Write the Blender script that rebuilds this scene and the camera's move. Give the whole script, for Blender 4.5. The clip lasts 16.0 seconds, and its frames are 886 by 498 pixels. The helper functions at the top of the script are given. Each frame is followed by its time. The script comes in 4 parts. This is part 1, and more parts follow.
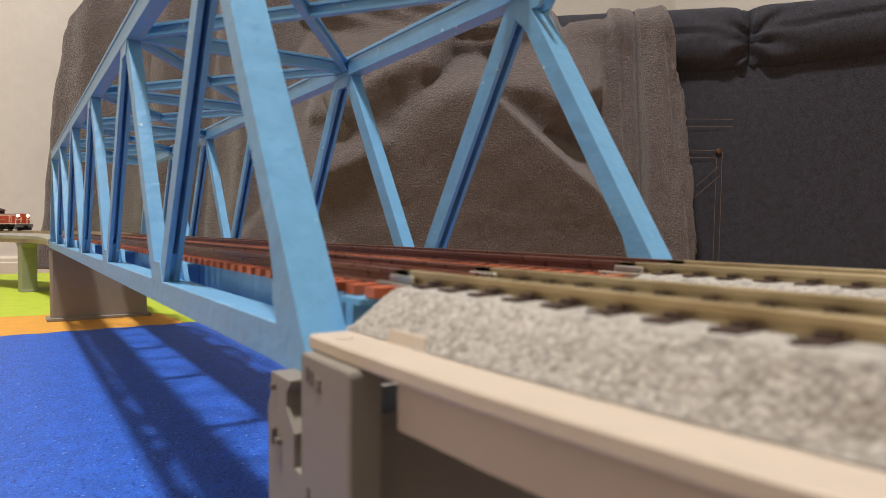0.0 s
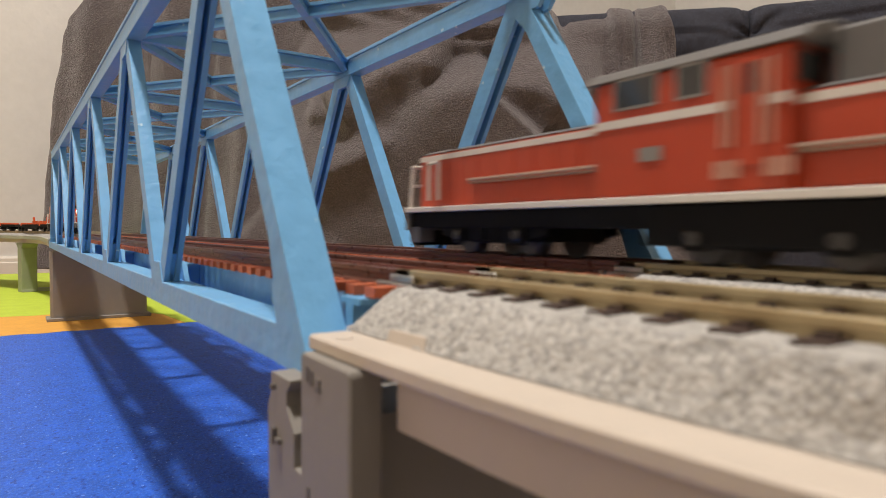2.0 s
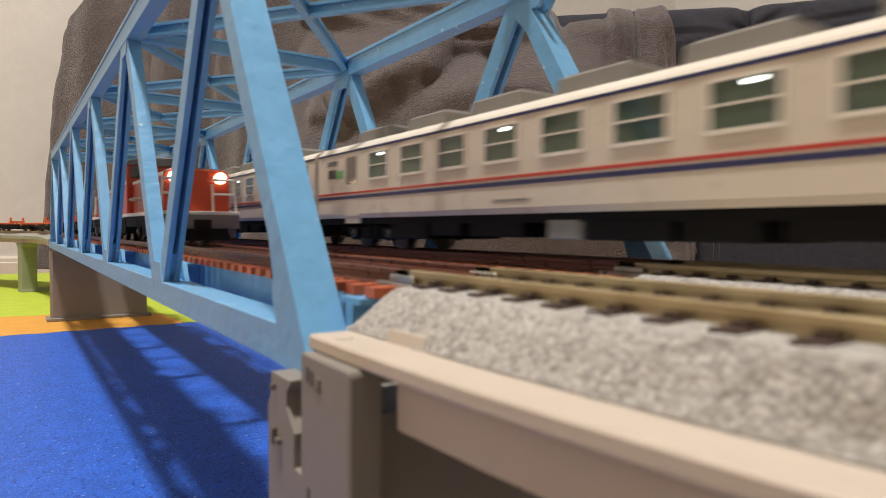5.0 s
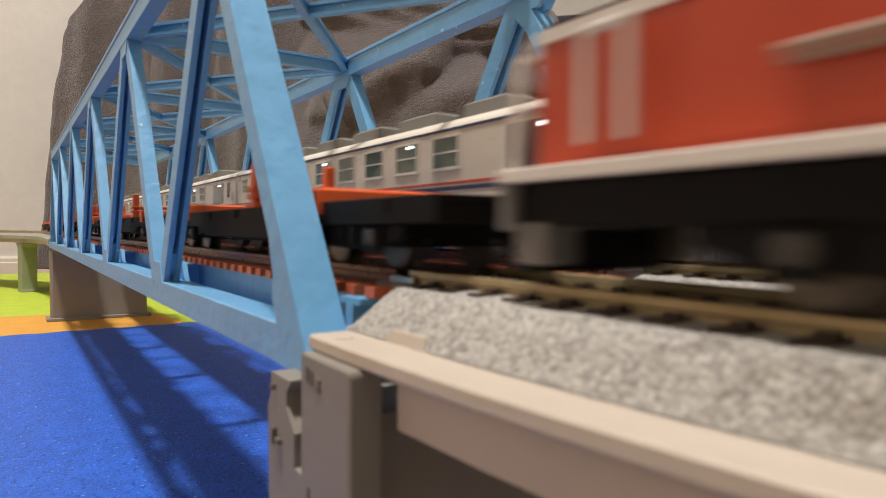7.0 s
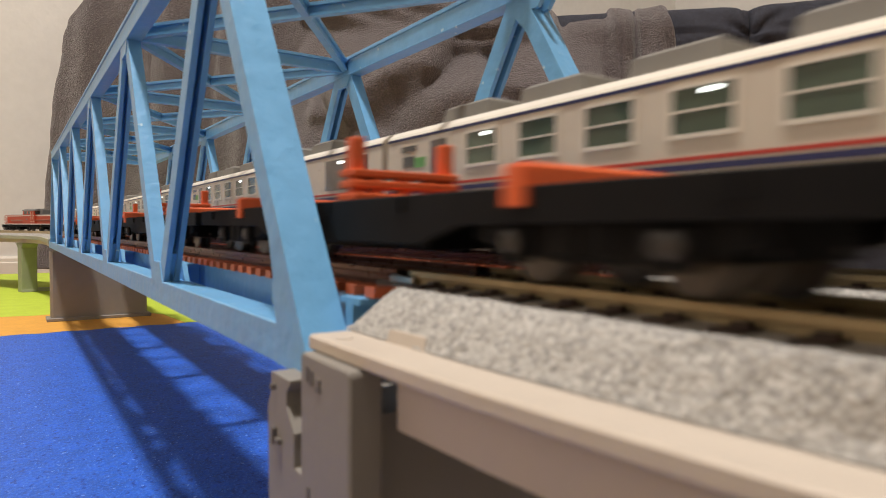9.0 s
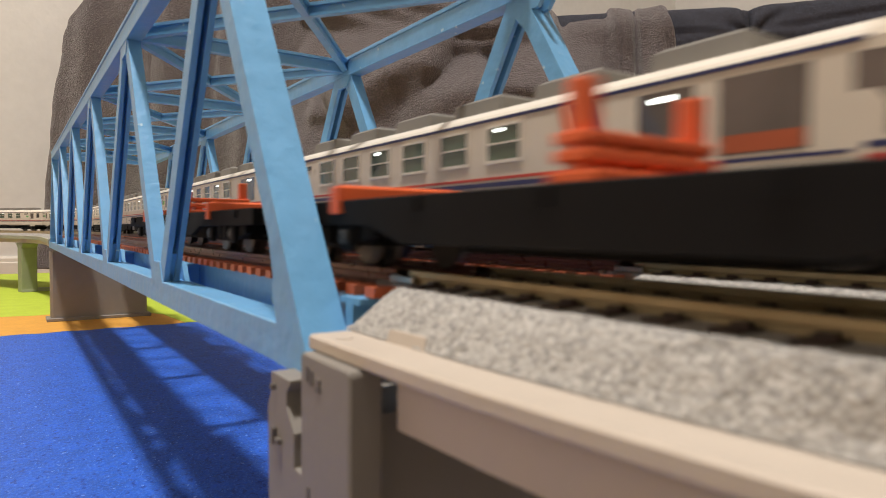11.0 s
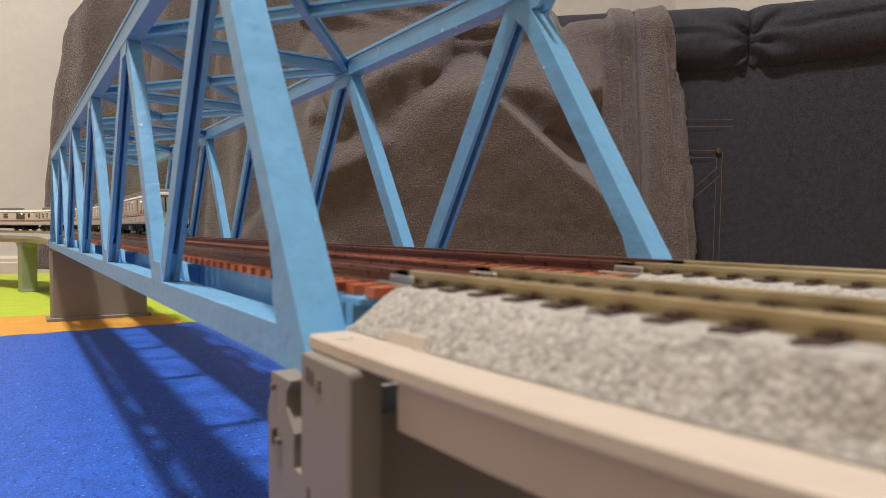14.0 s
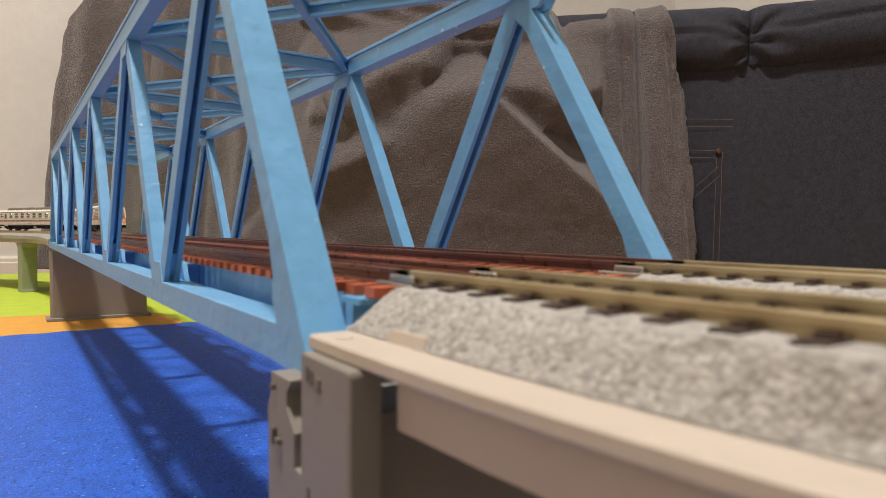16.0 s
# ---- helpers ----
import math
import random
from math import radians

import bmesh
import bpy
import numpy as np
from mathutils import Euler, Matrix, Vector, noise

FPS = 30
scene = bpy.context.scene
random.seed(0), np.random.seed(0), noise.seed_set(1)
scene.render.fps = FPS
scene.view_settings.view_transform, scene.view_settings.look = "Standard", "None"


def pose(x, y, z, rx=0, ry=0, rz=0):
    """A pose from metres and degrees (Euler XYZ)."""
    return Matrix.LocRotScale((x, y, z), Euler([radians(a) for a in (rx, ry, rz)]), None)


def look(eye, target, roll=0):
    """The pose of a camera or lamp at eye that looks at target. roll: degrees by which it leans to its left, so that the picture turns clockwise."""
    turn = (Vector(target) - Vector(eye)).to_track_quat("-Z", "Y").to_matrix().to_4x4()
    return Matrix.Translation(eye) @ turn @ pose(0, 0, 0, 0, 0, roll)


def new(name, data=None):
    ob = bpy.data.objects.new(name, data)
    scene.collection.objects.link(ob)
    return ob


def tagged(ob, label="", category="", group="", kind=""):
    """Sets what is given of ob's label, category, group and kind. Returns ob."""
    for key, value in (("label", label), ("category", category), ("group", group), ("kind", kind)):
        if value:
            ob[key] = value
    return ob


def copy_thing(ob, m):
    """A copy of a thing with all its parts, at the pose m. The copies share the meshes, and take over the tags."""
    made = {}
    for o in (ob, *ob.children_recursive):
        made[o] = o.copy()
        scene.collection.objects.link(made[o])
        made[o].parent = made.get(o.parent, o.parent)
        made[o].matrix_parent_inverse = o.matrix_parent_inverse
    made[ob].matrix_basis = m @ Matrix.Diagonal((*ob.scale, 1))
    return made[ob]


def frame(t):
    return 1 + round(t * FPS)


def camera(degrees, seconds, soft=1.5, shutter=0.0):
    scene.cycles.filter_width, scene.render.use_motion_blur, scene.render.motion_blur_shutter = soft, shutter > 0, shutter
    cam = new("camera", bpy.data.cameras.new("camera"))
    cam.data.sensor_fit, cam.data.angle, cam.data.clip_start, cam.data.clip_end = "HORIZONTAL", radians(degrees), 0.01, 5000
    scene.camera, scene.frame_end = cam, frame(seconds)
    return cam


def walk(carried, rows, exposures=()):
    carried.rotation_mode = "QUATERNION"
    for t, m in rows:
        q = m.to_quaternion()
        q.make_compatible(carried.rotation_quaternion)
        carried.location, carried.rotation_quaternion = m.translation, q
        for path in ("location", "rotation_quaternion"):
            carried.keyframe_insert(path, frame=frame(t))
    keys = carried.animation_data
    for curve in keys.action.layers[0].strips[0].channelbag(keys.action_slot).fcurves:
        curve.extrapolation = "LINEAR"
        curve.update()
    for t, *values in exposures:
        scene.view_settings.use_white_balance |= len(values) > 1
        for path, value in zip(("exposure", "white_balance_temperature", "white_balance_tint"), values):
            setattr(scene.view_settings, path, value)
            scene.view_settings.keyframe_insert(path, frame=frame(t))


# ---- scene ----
MM = 0.001            # the layout is an N-gauge railway: built in millimetres
CHORD_Z = 50.6        # underside of the bridge above the floor mat
PANEL = 77.8          # truss panel
NODE0 = 2.0           # first lower node
WIDTH = 60.6         # truss over its outer faces
POST_W = 4.6          # breadth of the end posts and lower chords
SLIM = 2.9            # breadth of the diagonals and upper chords
LOW_H = 4.2          # lower chord depth
TOP_Z = 62.0          # top of the upper chord over CHORD_Z
RAIL_Z = CHORD_Z + 9.95
TRACK_Y = (14.3, 47.3)
BRIDGE_END = NODE0 - 6 * PANEL
CURVE_X = -600.0      # the straight ends here
CURVE_R = (381.0, 414.0)

# ---- camera ----
cam = camera(69.85, 16.0, soft=0.5, shutter=0.5)
EYE = Vector((51.8, -22.54, CHORD_Z + 13.78)) * MM
YAW, PITCH, ROLL = radians(-55.674), radians(-1.698), 0.385
AIM = EYE + Vector((math.sin(YAW) * math.cos(PITCH), math.cos(YAW) * math.cos(PITCH), math.sin(PITCH)))
cam.data.dof.use_dof, cam.data.dof.focus_distance, cam.data.dof.aperture_fstop = True, 0.40, 60.0
walk(cam, [(0.0, look(EYE, AIM, ROLL)), (16.0, look(EYE, AIM, ROLL))])

# ---- light: a round ceiling lamp in a closed room ----
world = bpy.data.worlds.new("room_air")
world.use_nodes = True
world.node_tree.nodes["Background"].inputs["Color"].default_value = (0.9, 0.85, 0.8, 1)
world.node_tree.nodes["Background"].inputs["Strength"].default_value = 0.02
scene.world = world
lamp_data = bpy.data.lights.new("ceiling_lamp_light", "AREA")
lamp_data.shape, lamp_data.size, lamp_data.energy, lamp_data.color = "DISK", 0.22, 60.0, (0.985, 0.915, 0.85)
lamp = new("ceiling_lamp_light", lamp_data)
LAMP = Vector((0.02, -0.32, 2.26))
lamp.matrix_world = Matrix.Translation(LAMP)
scene.view_settings.exposure = 0.0


# ---- materials ----
def material(name, base, rough=0.6, metal=0.0, vary=0.12, scale=200.0, bump=0.0, bump_scale=800.0, spread=0.0, dark=None, glow=0.0, bump_depth=0.0006, coat=0.0):
    m = bpy.data.materials.new(name)
    m.use_nodes = True
    nt = m.node_tree
    n, l = nt.nodes, nt.links
    b = n["Principled BSDF"]
    co = n.new("ShaderNodeTexCoord")
    big, fine = n.new("ShaderNodeTexNoise"), n.new("ShaderNodeTexNoise")
    big.inputs["Scale"].default_value, fine.inputs["Scale"].default_value = scale * 0.18, scale
    big.inputs["Detail"].default_value, fine.inputs["Detail"].default_value = 3, 5
    for t in (big, fine):
        l.new(co.outputs["Object"], t.inputs["Vector"])
    add = n.new("ShaderNodeMath")
    add.operation = "ADD"
    l.new(big.outputs["Fac"], add.inputs[0])
    l.new(fine.outputs["Fac"], add.inputs[1])
    ramp = n.new("ShaderNodeMapRange")
    ramp.inputs["From Min"].default_value, ramp.inputs["From Max"].default_value = 0.6, 1.4
    l.new(add.outputs[0], ramp.inputs["Value"])
    mix = n.new("ShaderNodeMix")
    mix.data_type = "RGBA"
    low = dark or tuple(c * (1 - vary * 1.6) for c in base)
    high = tuple(min(1, c * (1 + vary)) for c in base)
    mix.inputs["A"].default_value, mix.inputs["B"].default_value = (*low, 1), (*high, 1)
    l.new(ramp.outputs["Result"], mix.inputs["Factor"])
    out = mix.outputs["Result"]
    if spread:
        info, hsv, mr = n.new("ShaderNodeObjectInfo"), n.new("ShaderNodeHueSaturation"), n.new("ShaderNodeMapRange")
        mr.inputs["To Min"].default_value, mr.inputs["To Max"].default_value = 1 - spread, 1 + spread
        l.new(info.outputs["Random"], mr.inputs["Value"])
        l.new(mr.outputs["Result"], hsv.inputs["Value"])
        l.new(out, hsv.inputs["Color"])
        out = hsv.outputs["Color"]
    l.new(out, b.inputs["Base Color"])
    rr = n.new("ShaderNodeMapRange")
    rr.inputs["To Min"].default_value, rr.inputs["To Max"].default_value = max(0.05, rough - 0.1), min(1, rough + 0.1)
    l.new(fine.outputs["Fac"], rr.inputs["Value"])
    l.new(rr.outputs["Result"], b.inputs["Roughness"])
    b.inputs["Metallic"].default_value = metal
    b.inputs["Coat Weight"].default_value = coat
    if glow:
        l.new(out, b.inputs["Emission Color"])
        b.inputs["Emission Strength"].default_value = glow
    if bump:
        bt, bn = n.new("ShaderNodeTexNoise"), n.new("ShaderNodeBump")
        bt.inputs["Scale"].default_value, bt.inputs["Detail"].default_value = bump_scale, 4
        l.new(co.outputs["Object"], bt.inputs["Vector"])
        bn.inputs["Strength"].default_value, bn.inputs["Distance"].default_value = bump, bump_depth
        l.new(bt.outputs["Fac"], bn.inputs["Height"])
        l.new(bn.outputs["Normal"], b.inputs["Normal"])
    return m


def speckle(m, tint, scale, share):
    """Small pale flecks over a material's own colour."""
    n, l = m.node_tree.nodes, m.node_tree.links
    b = n["Principled BSDF"]
    was = b.inputs["Base Color"].links[0].from_socket
    co, no, mr, mix = n.new("ShaderNodeTexCoord"), n.new("ShaderNodeTexNoise"), n.new("ShaderNodeMapRange"), n.new("ShaderNodeMix")
    no.inputs["Scale"].default_value, no.inputs["Detail"].default_value = scale, 2
    mr.inputs["From Min"].default_value, mr.inputs["From Max"].default_value = share, share + 0.05
    mix.data_type = "RGBA"
    mix.inputs["B"].default_value = (*tint, 1)
    l.new(co.outputs["Object"], no.inputs["Vector"])
    l.new(no.outputs["Fac"], mr.inputs["Value"])
    l.new(mr.outputs["Result"], mix.inputs["Factor"])
    l.new(was, mix.inputs["A"])
    l.new(mix.outputs["Result"], b.inputs["Base Color"])


BLUE = material("bridge_blue_paint", (0.165, 0.43, 0.74), 0.38, vary=0.08, scale=260, bump=0.35, bump_scale=420)
DECK_BROWN = material("deck_brown_plastic", (0.16, 0.055, 0.035), 0.4, vary=0.2, scale=500)
TIE_ORANGE = material("sleeper_red_brown_plastic", (0.52, 0.125, 0.05), 0.45, vary=0.15, scale=500, spread=0.12)
RAIL_BROWN = material("rail_brown_paint", (0.13, 0.05, 0.035), 0.3, metal=0.2, vary=0.15, scale=600)
BRASS = material("tarnished_rail", (0.43, 0.36, 0.22), 0.38, metal=0.5, vary=0.35, scale=160, dark=(0.27, 0.20, 0.10))
STEEL = material("joiner_steel", (0.55, 0.52, 0.46), 0.3, metal=0.9, vary=0.2, scale=500)
TIE_BROWN = material("sleeper_dark_brown", (0.045, 0.026, 0.02), 0.55, vary=0.2, scale=500, spread=0.15)
PLATE_CREAM = material("viaduct_cream_plastic", (0.55, 0.48, 0.405), 0.55, vary=0.04, scale=160, bump=0.08)
PLATE_GREY = material("viaduct_grey_green_plastic", (0.36, 0.38, 0.30), 0.55, vary=0.06, scale=160)
PIER_GREY = material("pier_grey_plastic", (0.25, 0.23, 0.205), 0.6, vary=0.05, scale=160, bump=0.1)
PIER_GREEN = material("pier_green_grey_plastic", (0.30, 0.33, 0.22), 0.6, vary=0.06, scale=160)
MAT_BLUE = material("foam_mat_blue", (0.015, 0.105, 0.57), 0.55, vary=0.25, scale=700, bump=0.6, bump_scale=650)

speckle(MAT_BLUE, (0.04, 0.16, 0.66), 1300.0, 0.55)
speckle(MAT_BLUE, (0.005, 0.045, 0.33), 560.0, 0.60)
speckle(MAT_BLUE, (0.22, 0.36, 0.80), 620.0, 0.665)
speckle(BLUE, (0.50, 0.70, 0.82), 420.0, 0.72)
MAT_ORANGE = material("foam_mat_orange", (0.72, 0.36, 0.06), 0.75, vary=0.08, scale=420, bump=0.3, bump_scale=500)
MAT_LIME = material("foam_mat_lime", (0.47, 0.60, 0.05), 0.75, vary=0.08, scale=420, bump=0.3, bump_scale=500)
# for the added sheet under the viaduct; its tone sets the bounced light
BOUNCE_TAN = material("bounce_sheet_tan", (0.14, 0.115, 0.08), 0.8, vary=0.1, scale=420, bump=0.3, bump_scale=500)
WALLPAPER = material("off_white_wallpaper", (0.75, 0.73, 0.69), 0.85, vary=0.04, scale=60, bump=0.5, bump_scale=120)
CEILING = material("white_ceiling", (0.8, 0.78, 0.74), 0.9, vary=0.03, scale=30)
BOARD = material("white_skirting", (0.75, 0.70, 0.62), 0.5, vary=0.03, scale=60)
FLOOR_WOOD = material("oak_floor", (0.42, 0.26, 0.13), 0.4, vary=0.15, scale=60)
BLANKET = material("grey_brown_fleece", (0.105, 0.087, 0.089), 0.95, vary=0.16, scale=600, bump=1.0, bump_scale=430, bump_depth=0.0036)
BLANKET.node_tree.nodes["Principled BSDF"].inputs["Sheen Weight"].default_value = 0.35
DENIM = material("dark_indigo_denim", (0.025, 0.0265, 0.040), 0.85, vary=0.4, scale=700, bump=0.6, bump_scale=1500)
speckle(BLANKET, (0.142, 0.118, 0.120), 420.0, 0.54)
speckle(BLANKET, (0.072, 0.059, 0.060), 330.0, 0.60)
speckle(DENIM, (0.045, 0.047, 0.066), 700.0, 0.56)
speckle(DENIM, (0.085, 0.092, 0.125), 420.0, 0.74)
THREAD = material("ochre_thread", (0.23, 0.15, 0.105), 0.8, vary=0.1)
RIVET = material("bronze_rivet", (0.17, 0.11, 0.07), 0.35, metal=0.9)
LAMP_GLOW = material("lamp_diffuser", (1.0, 0.88, 0.74), 0.5, vary=0.0, glow=1.0)


# ---- shape helpers: lists of vertices and faces, in millimetres ----
class Shape:
    def __init__(self):
        self.v, self.f = [], []

    def box(self, x0, y0, z0, x1, y1, z1):
        k = len(self.v)
        self.v += [(x, y, z) for z in (z0, z1) for y in (y0, y1) for x in (x0, x1)]
        self.f += [tuple(k + i for i in q) for q in ((0, 2, 3, 1), (4, 5, 7, 6), (0, 1, 5, 4), (2, 6, 7, 3), (0, 4, 6, 2), (1, 3, 7, 5))]
        return self

    def prism(self, outline, axis, a, b):
        """An outline of 2D points drawn out along an axis from a to b."""
        def at(p, d):
            return {"x": (d, p[0], p[1]), "y": (p[0], d, p[1]), "z": (p[0], p[1], d)}[axis]
        k, n = len(self.v), len(outline)
        self.v += [at(p, a) for p in outline] + [at(p, b) for p in outline]
        self.f += [tuple(range(k, k + n)), tuple(range(k + 2 * n - 1, k + n - 1, -1))]
        self.f += [(k + i, k + n + i, k + n + (i + 1) % n, k + (i + 1) % n) for i in range(n)]
        return self

    def loft(self, rings, closed=True, caps=True):
        k, n = len(self.v), len(rings[0])
        for r in rings:
            self.v += [tuple(p) for p in r]
        for j in range(len(rings) - 1):
            for i in range(n if closed else n - 1):
                a, b = k + j * n + i, k + j * n + (i + 1) % n
                self.f.append((a, b, b + n, a + n))
        if caps:
            self.f += [tuple(range(k + n - 1, k - 1, -1)), tuple(range(k + (len(rings) - 1) * n, k + len(rings) * n))]
        return self

    def rod(self, p, q, r, sides=6):
        p, q = Vector(p), Vector(q)
        d = (q - p).normalized()
        u = d.orthogonal().normalized()
        w = d.cross(u)
        ring = [u * math.cos(2 * math.pi * i / sides) * r + w * math.sin(2 * math.pi * i / sides) * r for i in range(sides)]
        return self.loft([[p + c for c in ring], [q + c for c in ring]])

    def lathe(self, profile, axis="z", at=(0, 0, 0), sides=16):
        rings = []
        for r, h in profile:
            ring = []
            for i in range(sides):
                c, s = r * math.cos(2 * math.pi * i / sides), r * math.sin(2 * math.pi * i / sides)
                p = {"z": (c, s, h), "y": (c, h, s), "x": (h, c, s)}[axis]
                ring.append((p[0] + at[0], p[1] + at[1], p[2] + at[2]))
            rings.append(ring)
        return self.loft(rings)

    def mesh(self, name, mat, smooth=False, bevel=0.0):
        me = bpy.data.meshes.new(name)
        me.from_pydata([(x * MM, y * MM, z * MM) for x, y, z in self.v], [], self.f)
        bm = bmesh.new()
        bm.from_mesh(me)
        bmesh.ops.recalc_face_normals(bm, faces=bm.faces)
        if bevel:
            edges = [e for e in bm.edges if e.is_manifold and e.calc_face_angle(0) > 0.5]
            bmesh.ops.bevel(bm, geom=edges, offset=bevel * MM, segments=1, affect="EDGES", clamp_overlap=True)
        bm.to_mesh(me)
        bm.free()
        if smooth:
            for p in me.polygons:
                p.use_smooth = True
        me.materials.append(mat)
        return me


def part(name, shape, mat, parent, label="", smooth=False, bevel=0.0, at=None):
    """One mesh object under a thing or a part."""
    ob = new(name, shape if isinstance(shape, bpy.types.Mesh) else shape.mesh(name, mat, smooth, bevel))
    ob.parent = parent
    if at is not None:
        ob.matrix_basis = Matrix.Translation(Vector(at) * MM) if not isinstance(at, Matrix) else at
    return tagged(ob, label)


def thing(name, label, category, group="", kind="", at=(0, 0, 0), turn=0.0):
    ob = new(name)
    ob.empty_display_size = 0.01
    ob.matrix_basis = pose(at[0] * MM, at[1] * MM, at[2] * MM, 0, 0, turn)
    return tagged(ob, label, category, group, kind)


def solid(name, shape, mat, label, category, group="", kind="", smooth=False, bevel=0.0):
    return tagged(new(name, shape.mesh(name, mat, smooth, bevel)), label, category, group, kind)


# ---- the room ----
def room():
    x0, x1, y0, y1, h, t = -1340, 2300, -2100, 1900, 2400, 100
    for name, b in (("wall_west", (x0 - t, y0, -20, x0, y1, h)), ("wall_east", (x1, y0, -20, x1 + t, y1, h)),
                    ("wall_north", (x0 - t, y1, -20, x1 + t, y1 + t, h)), ("wall_south", (x0 - t, y0 - t, -20, x1 + t, y0, h))):
        solid(name, Shape().box(*b), WALLPAPER, "off-white textured wallpaper wall of a living room", "wall", kind="structure")
    solid("ceiling", Shape().box(x0 - t, y0 - t, h, x1 + t, y1 + t, h + t), CEILING, "plain white ceiling", "ceiling", kind="structure")
    solid("floor", Shape().box(x0 - t, y0 - t, -120, x1 + t, y1 + t, -20), FLOOR_WOOD, "wooden floor under the foam mats", "floor", kind="structure")
    board = Shape()
    board.prism([(x0, -20), (x0 + 9, -20), (x0 + 9, 0), (x0 + 6, 2), (x0 + 6, 8), (x0 + 4, 12), (x0, 12)], "y", y0, y1)
    solid("baseboard", board, BOARD, "white moulded skirting board along the wall", "baseboard", kind="structure")
    lamp_thing = thing("ceiling_lamp", "round white ceiling lamp with a glowing diffuser", "lamp", at=(LAMP.x / MM, LAMP.y / MM, 0))
    part("housing", Shape().lathe([(230, 2310), (235, 2330), (230, 2400)], sides=40), BOARD, lamp_thing, smooth=True)
    part("diffuser", Shape().lathe([(150, 2272), (215, 2280), (228, 2309)], sides=40), LAMP_GLOW, lamp_thing, "glowing white diffuser", smooth=True)


def jigsaw(a, b, pitch=25.0, depth=5.0):
    """An edge of a foam tile, with rounded interlocking teeth."""
    pts, n = [], max(1, round(abs(b - a) / pitch))
    for i in range(n * 6):
        s = i / 6
        pts.append((a + (b - a) * s / n, depth * math.tanh(3 * math.sin(2 * math.pi * s))))
    return pts


def foam_mat(name, outline, mat, label):
    s = Shape()
    n = len(outline)
    top = [(x, y, 0.0) for x, y in outline]
    low = [(x, y, -20.0) for x, y in outline]
    s.loft([low, top])
    tagged(new(name, s.mesh(name, mat)), label, "play mat", "foam floor tiles")


def floor_mats():
    j = [(-404 + d, y) for y, d in jigsaw(-60, 130, 25, 1.2)]
    k = [(-500 + d, y) for y, d in jigsaw(-60, 62, 48, 2)]
    foam_mat("foam_mat", [(30, -60), (30, 130)] + [(x + 0.3, y) for x, y in reversed(j)], MAT_BLUE, "royal blue speckled foam mat on the floor")
    # unseen sheet, added below the viaduct to keep bounced light dull and neutral
    foam_mat("foam_mat", [(30.4, -300), (1500, -300), (1500, 130), (30.4, 130)], BOUNCE_TAN, "unseen tan sheet under the viaduct, added to tone the bounced light")
    step = [(-500, 62), (-470, 66), (-455, 72), (-404, 76)]
    cut = [p for p in j if p[1] < 76]
    foam_mat("foam_mat", cut + [(x - 0.3, y - 0.3) for x, y in reversed(step)] + [(x + 0.3, y) for x, y in reversed(k)], MAT_ORANGE, "orange ribbed foam mat strip on the floor")
    rest = [p for p in j if p[1] >= 76]
    foam_mat("foam_mat", [(-1010, -60)] + k + step + rest + [(-1010, 130)], MAT_LIME, "lime green ribbed foam mat on the floor")


# ---- the truss bridge ----
def member(shape, p, q, y0, y1, depth, top=True, wall=0.9):
    """A channel from p to q in the plane of a truss, with its web on the upper side and open below."""
    p, q = Vector((p[0], 0, p[1])), Vector((q[0], 0, q[1]))
    d = (q - p).normalized()
    up = Vector((-d.z, 0, d.x))
    if up.z < 0:
        up = -up
    a, b = up * depth / 2, -up * depth / 2
    prof = [(y0, b), (y0, a), (y1, a), (y1, b), (y1 - wall, b), (y1 - wall, a - up * wall), (y0 + wall, a - up * wall), (y0 + wall, b)]
    rings = [[(c.x + o.x, y, c.z + o.z) for y, o in prof] for c in (p, q)]
    shape.loft(rings)
    return shape


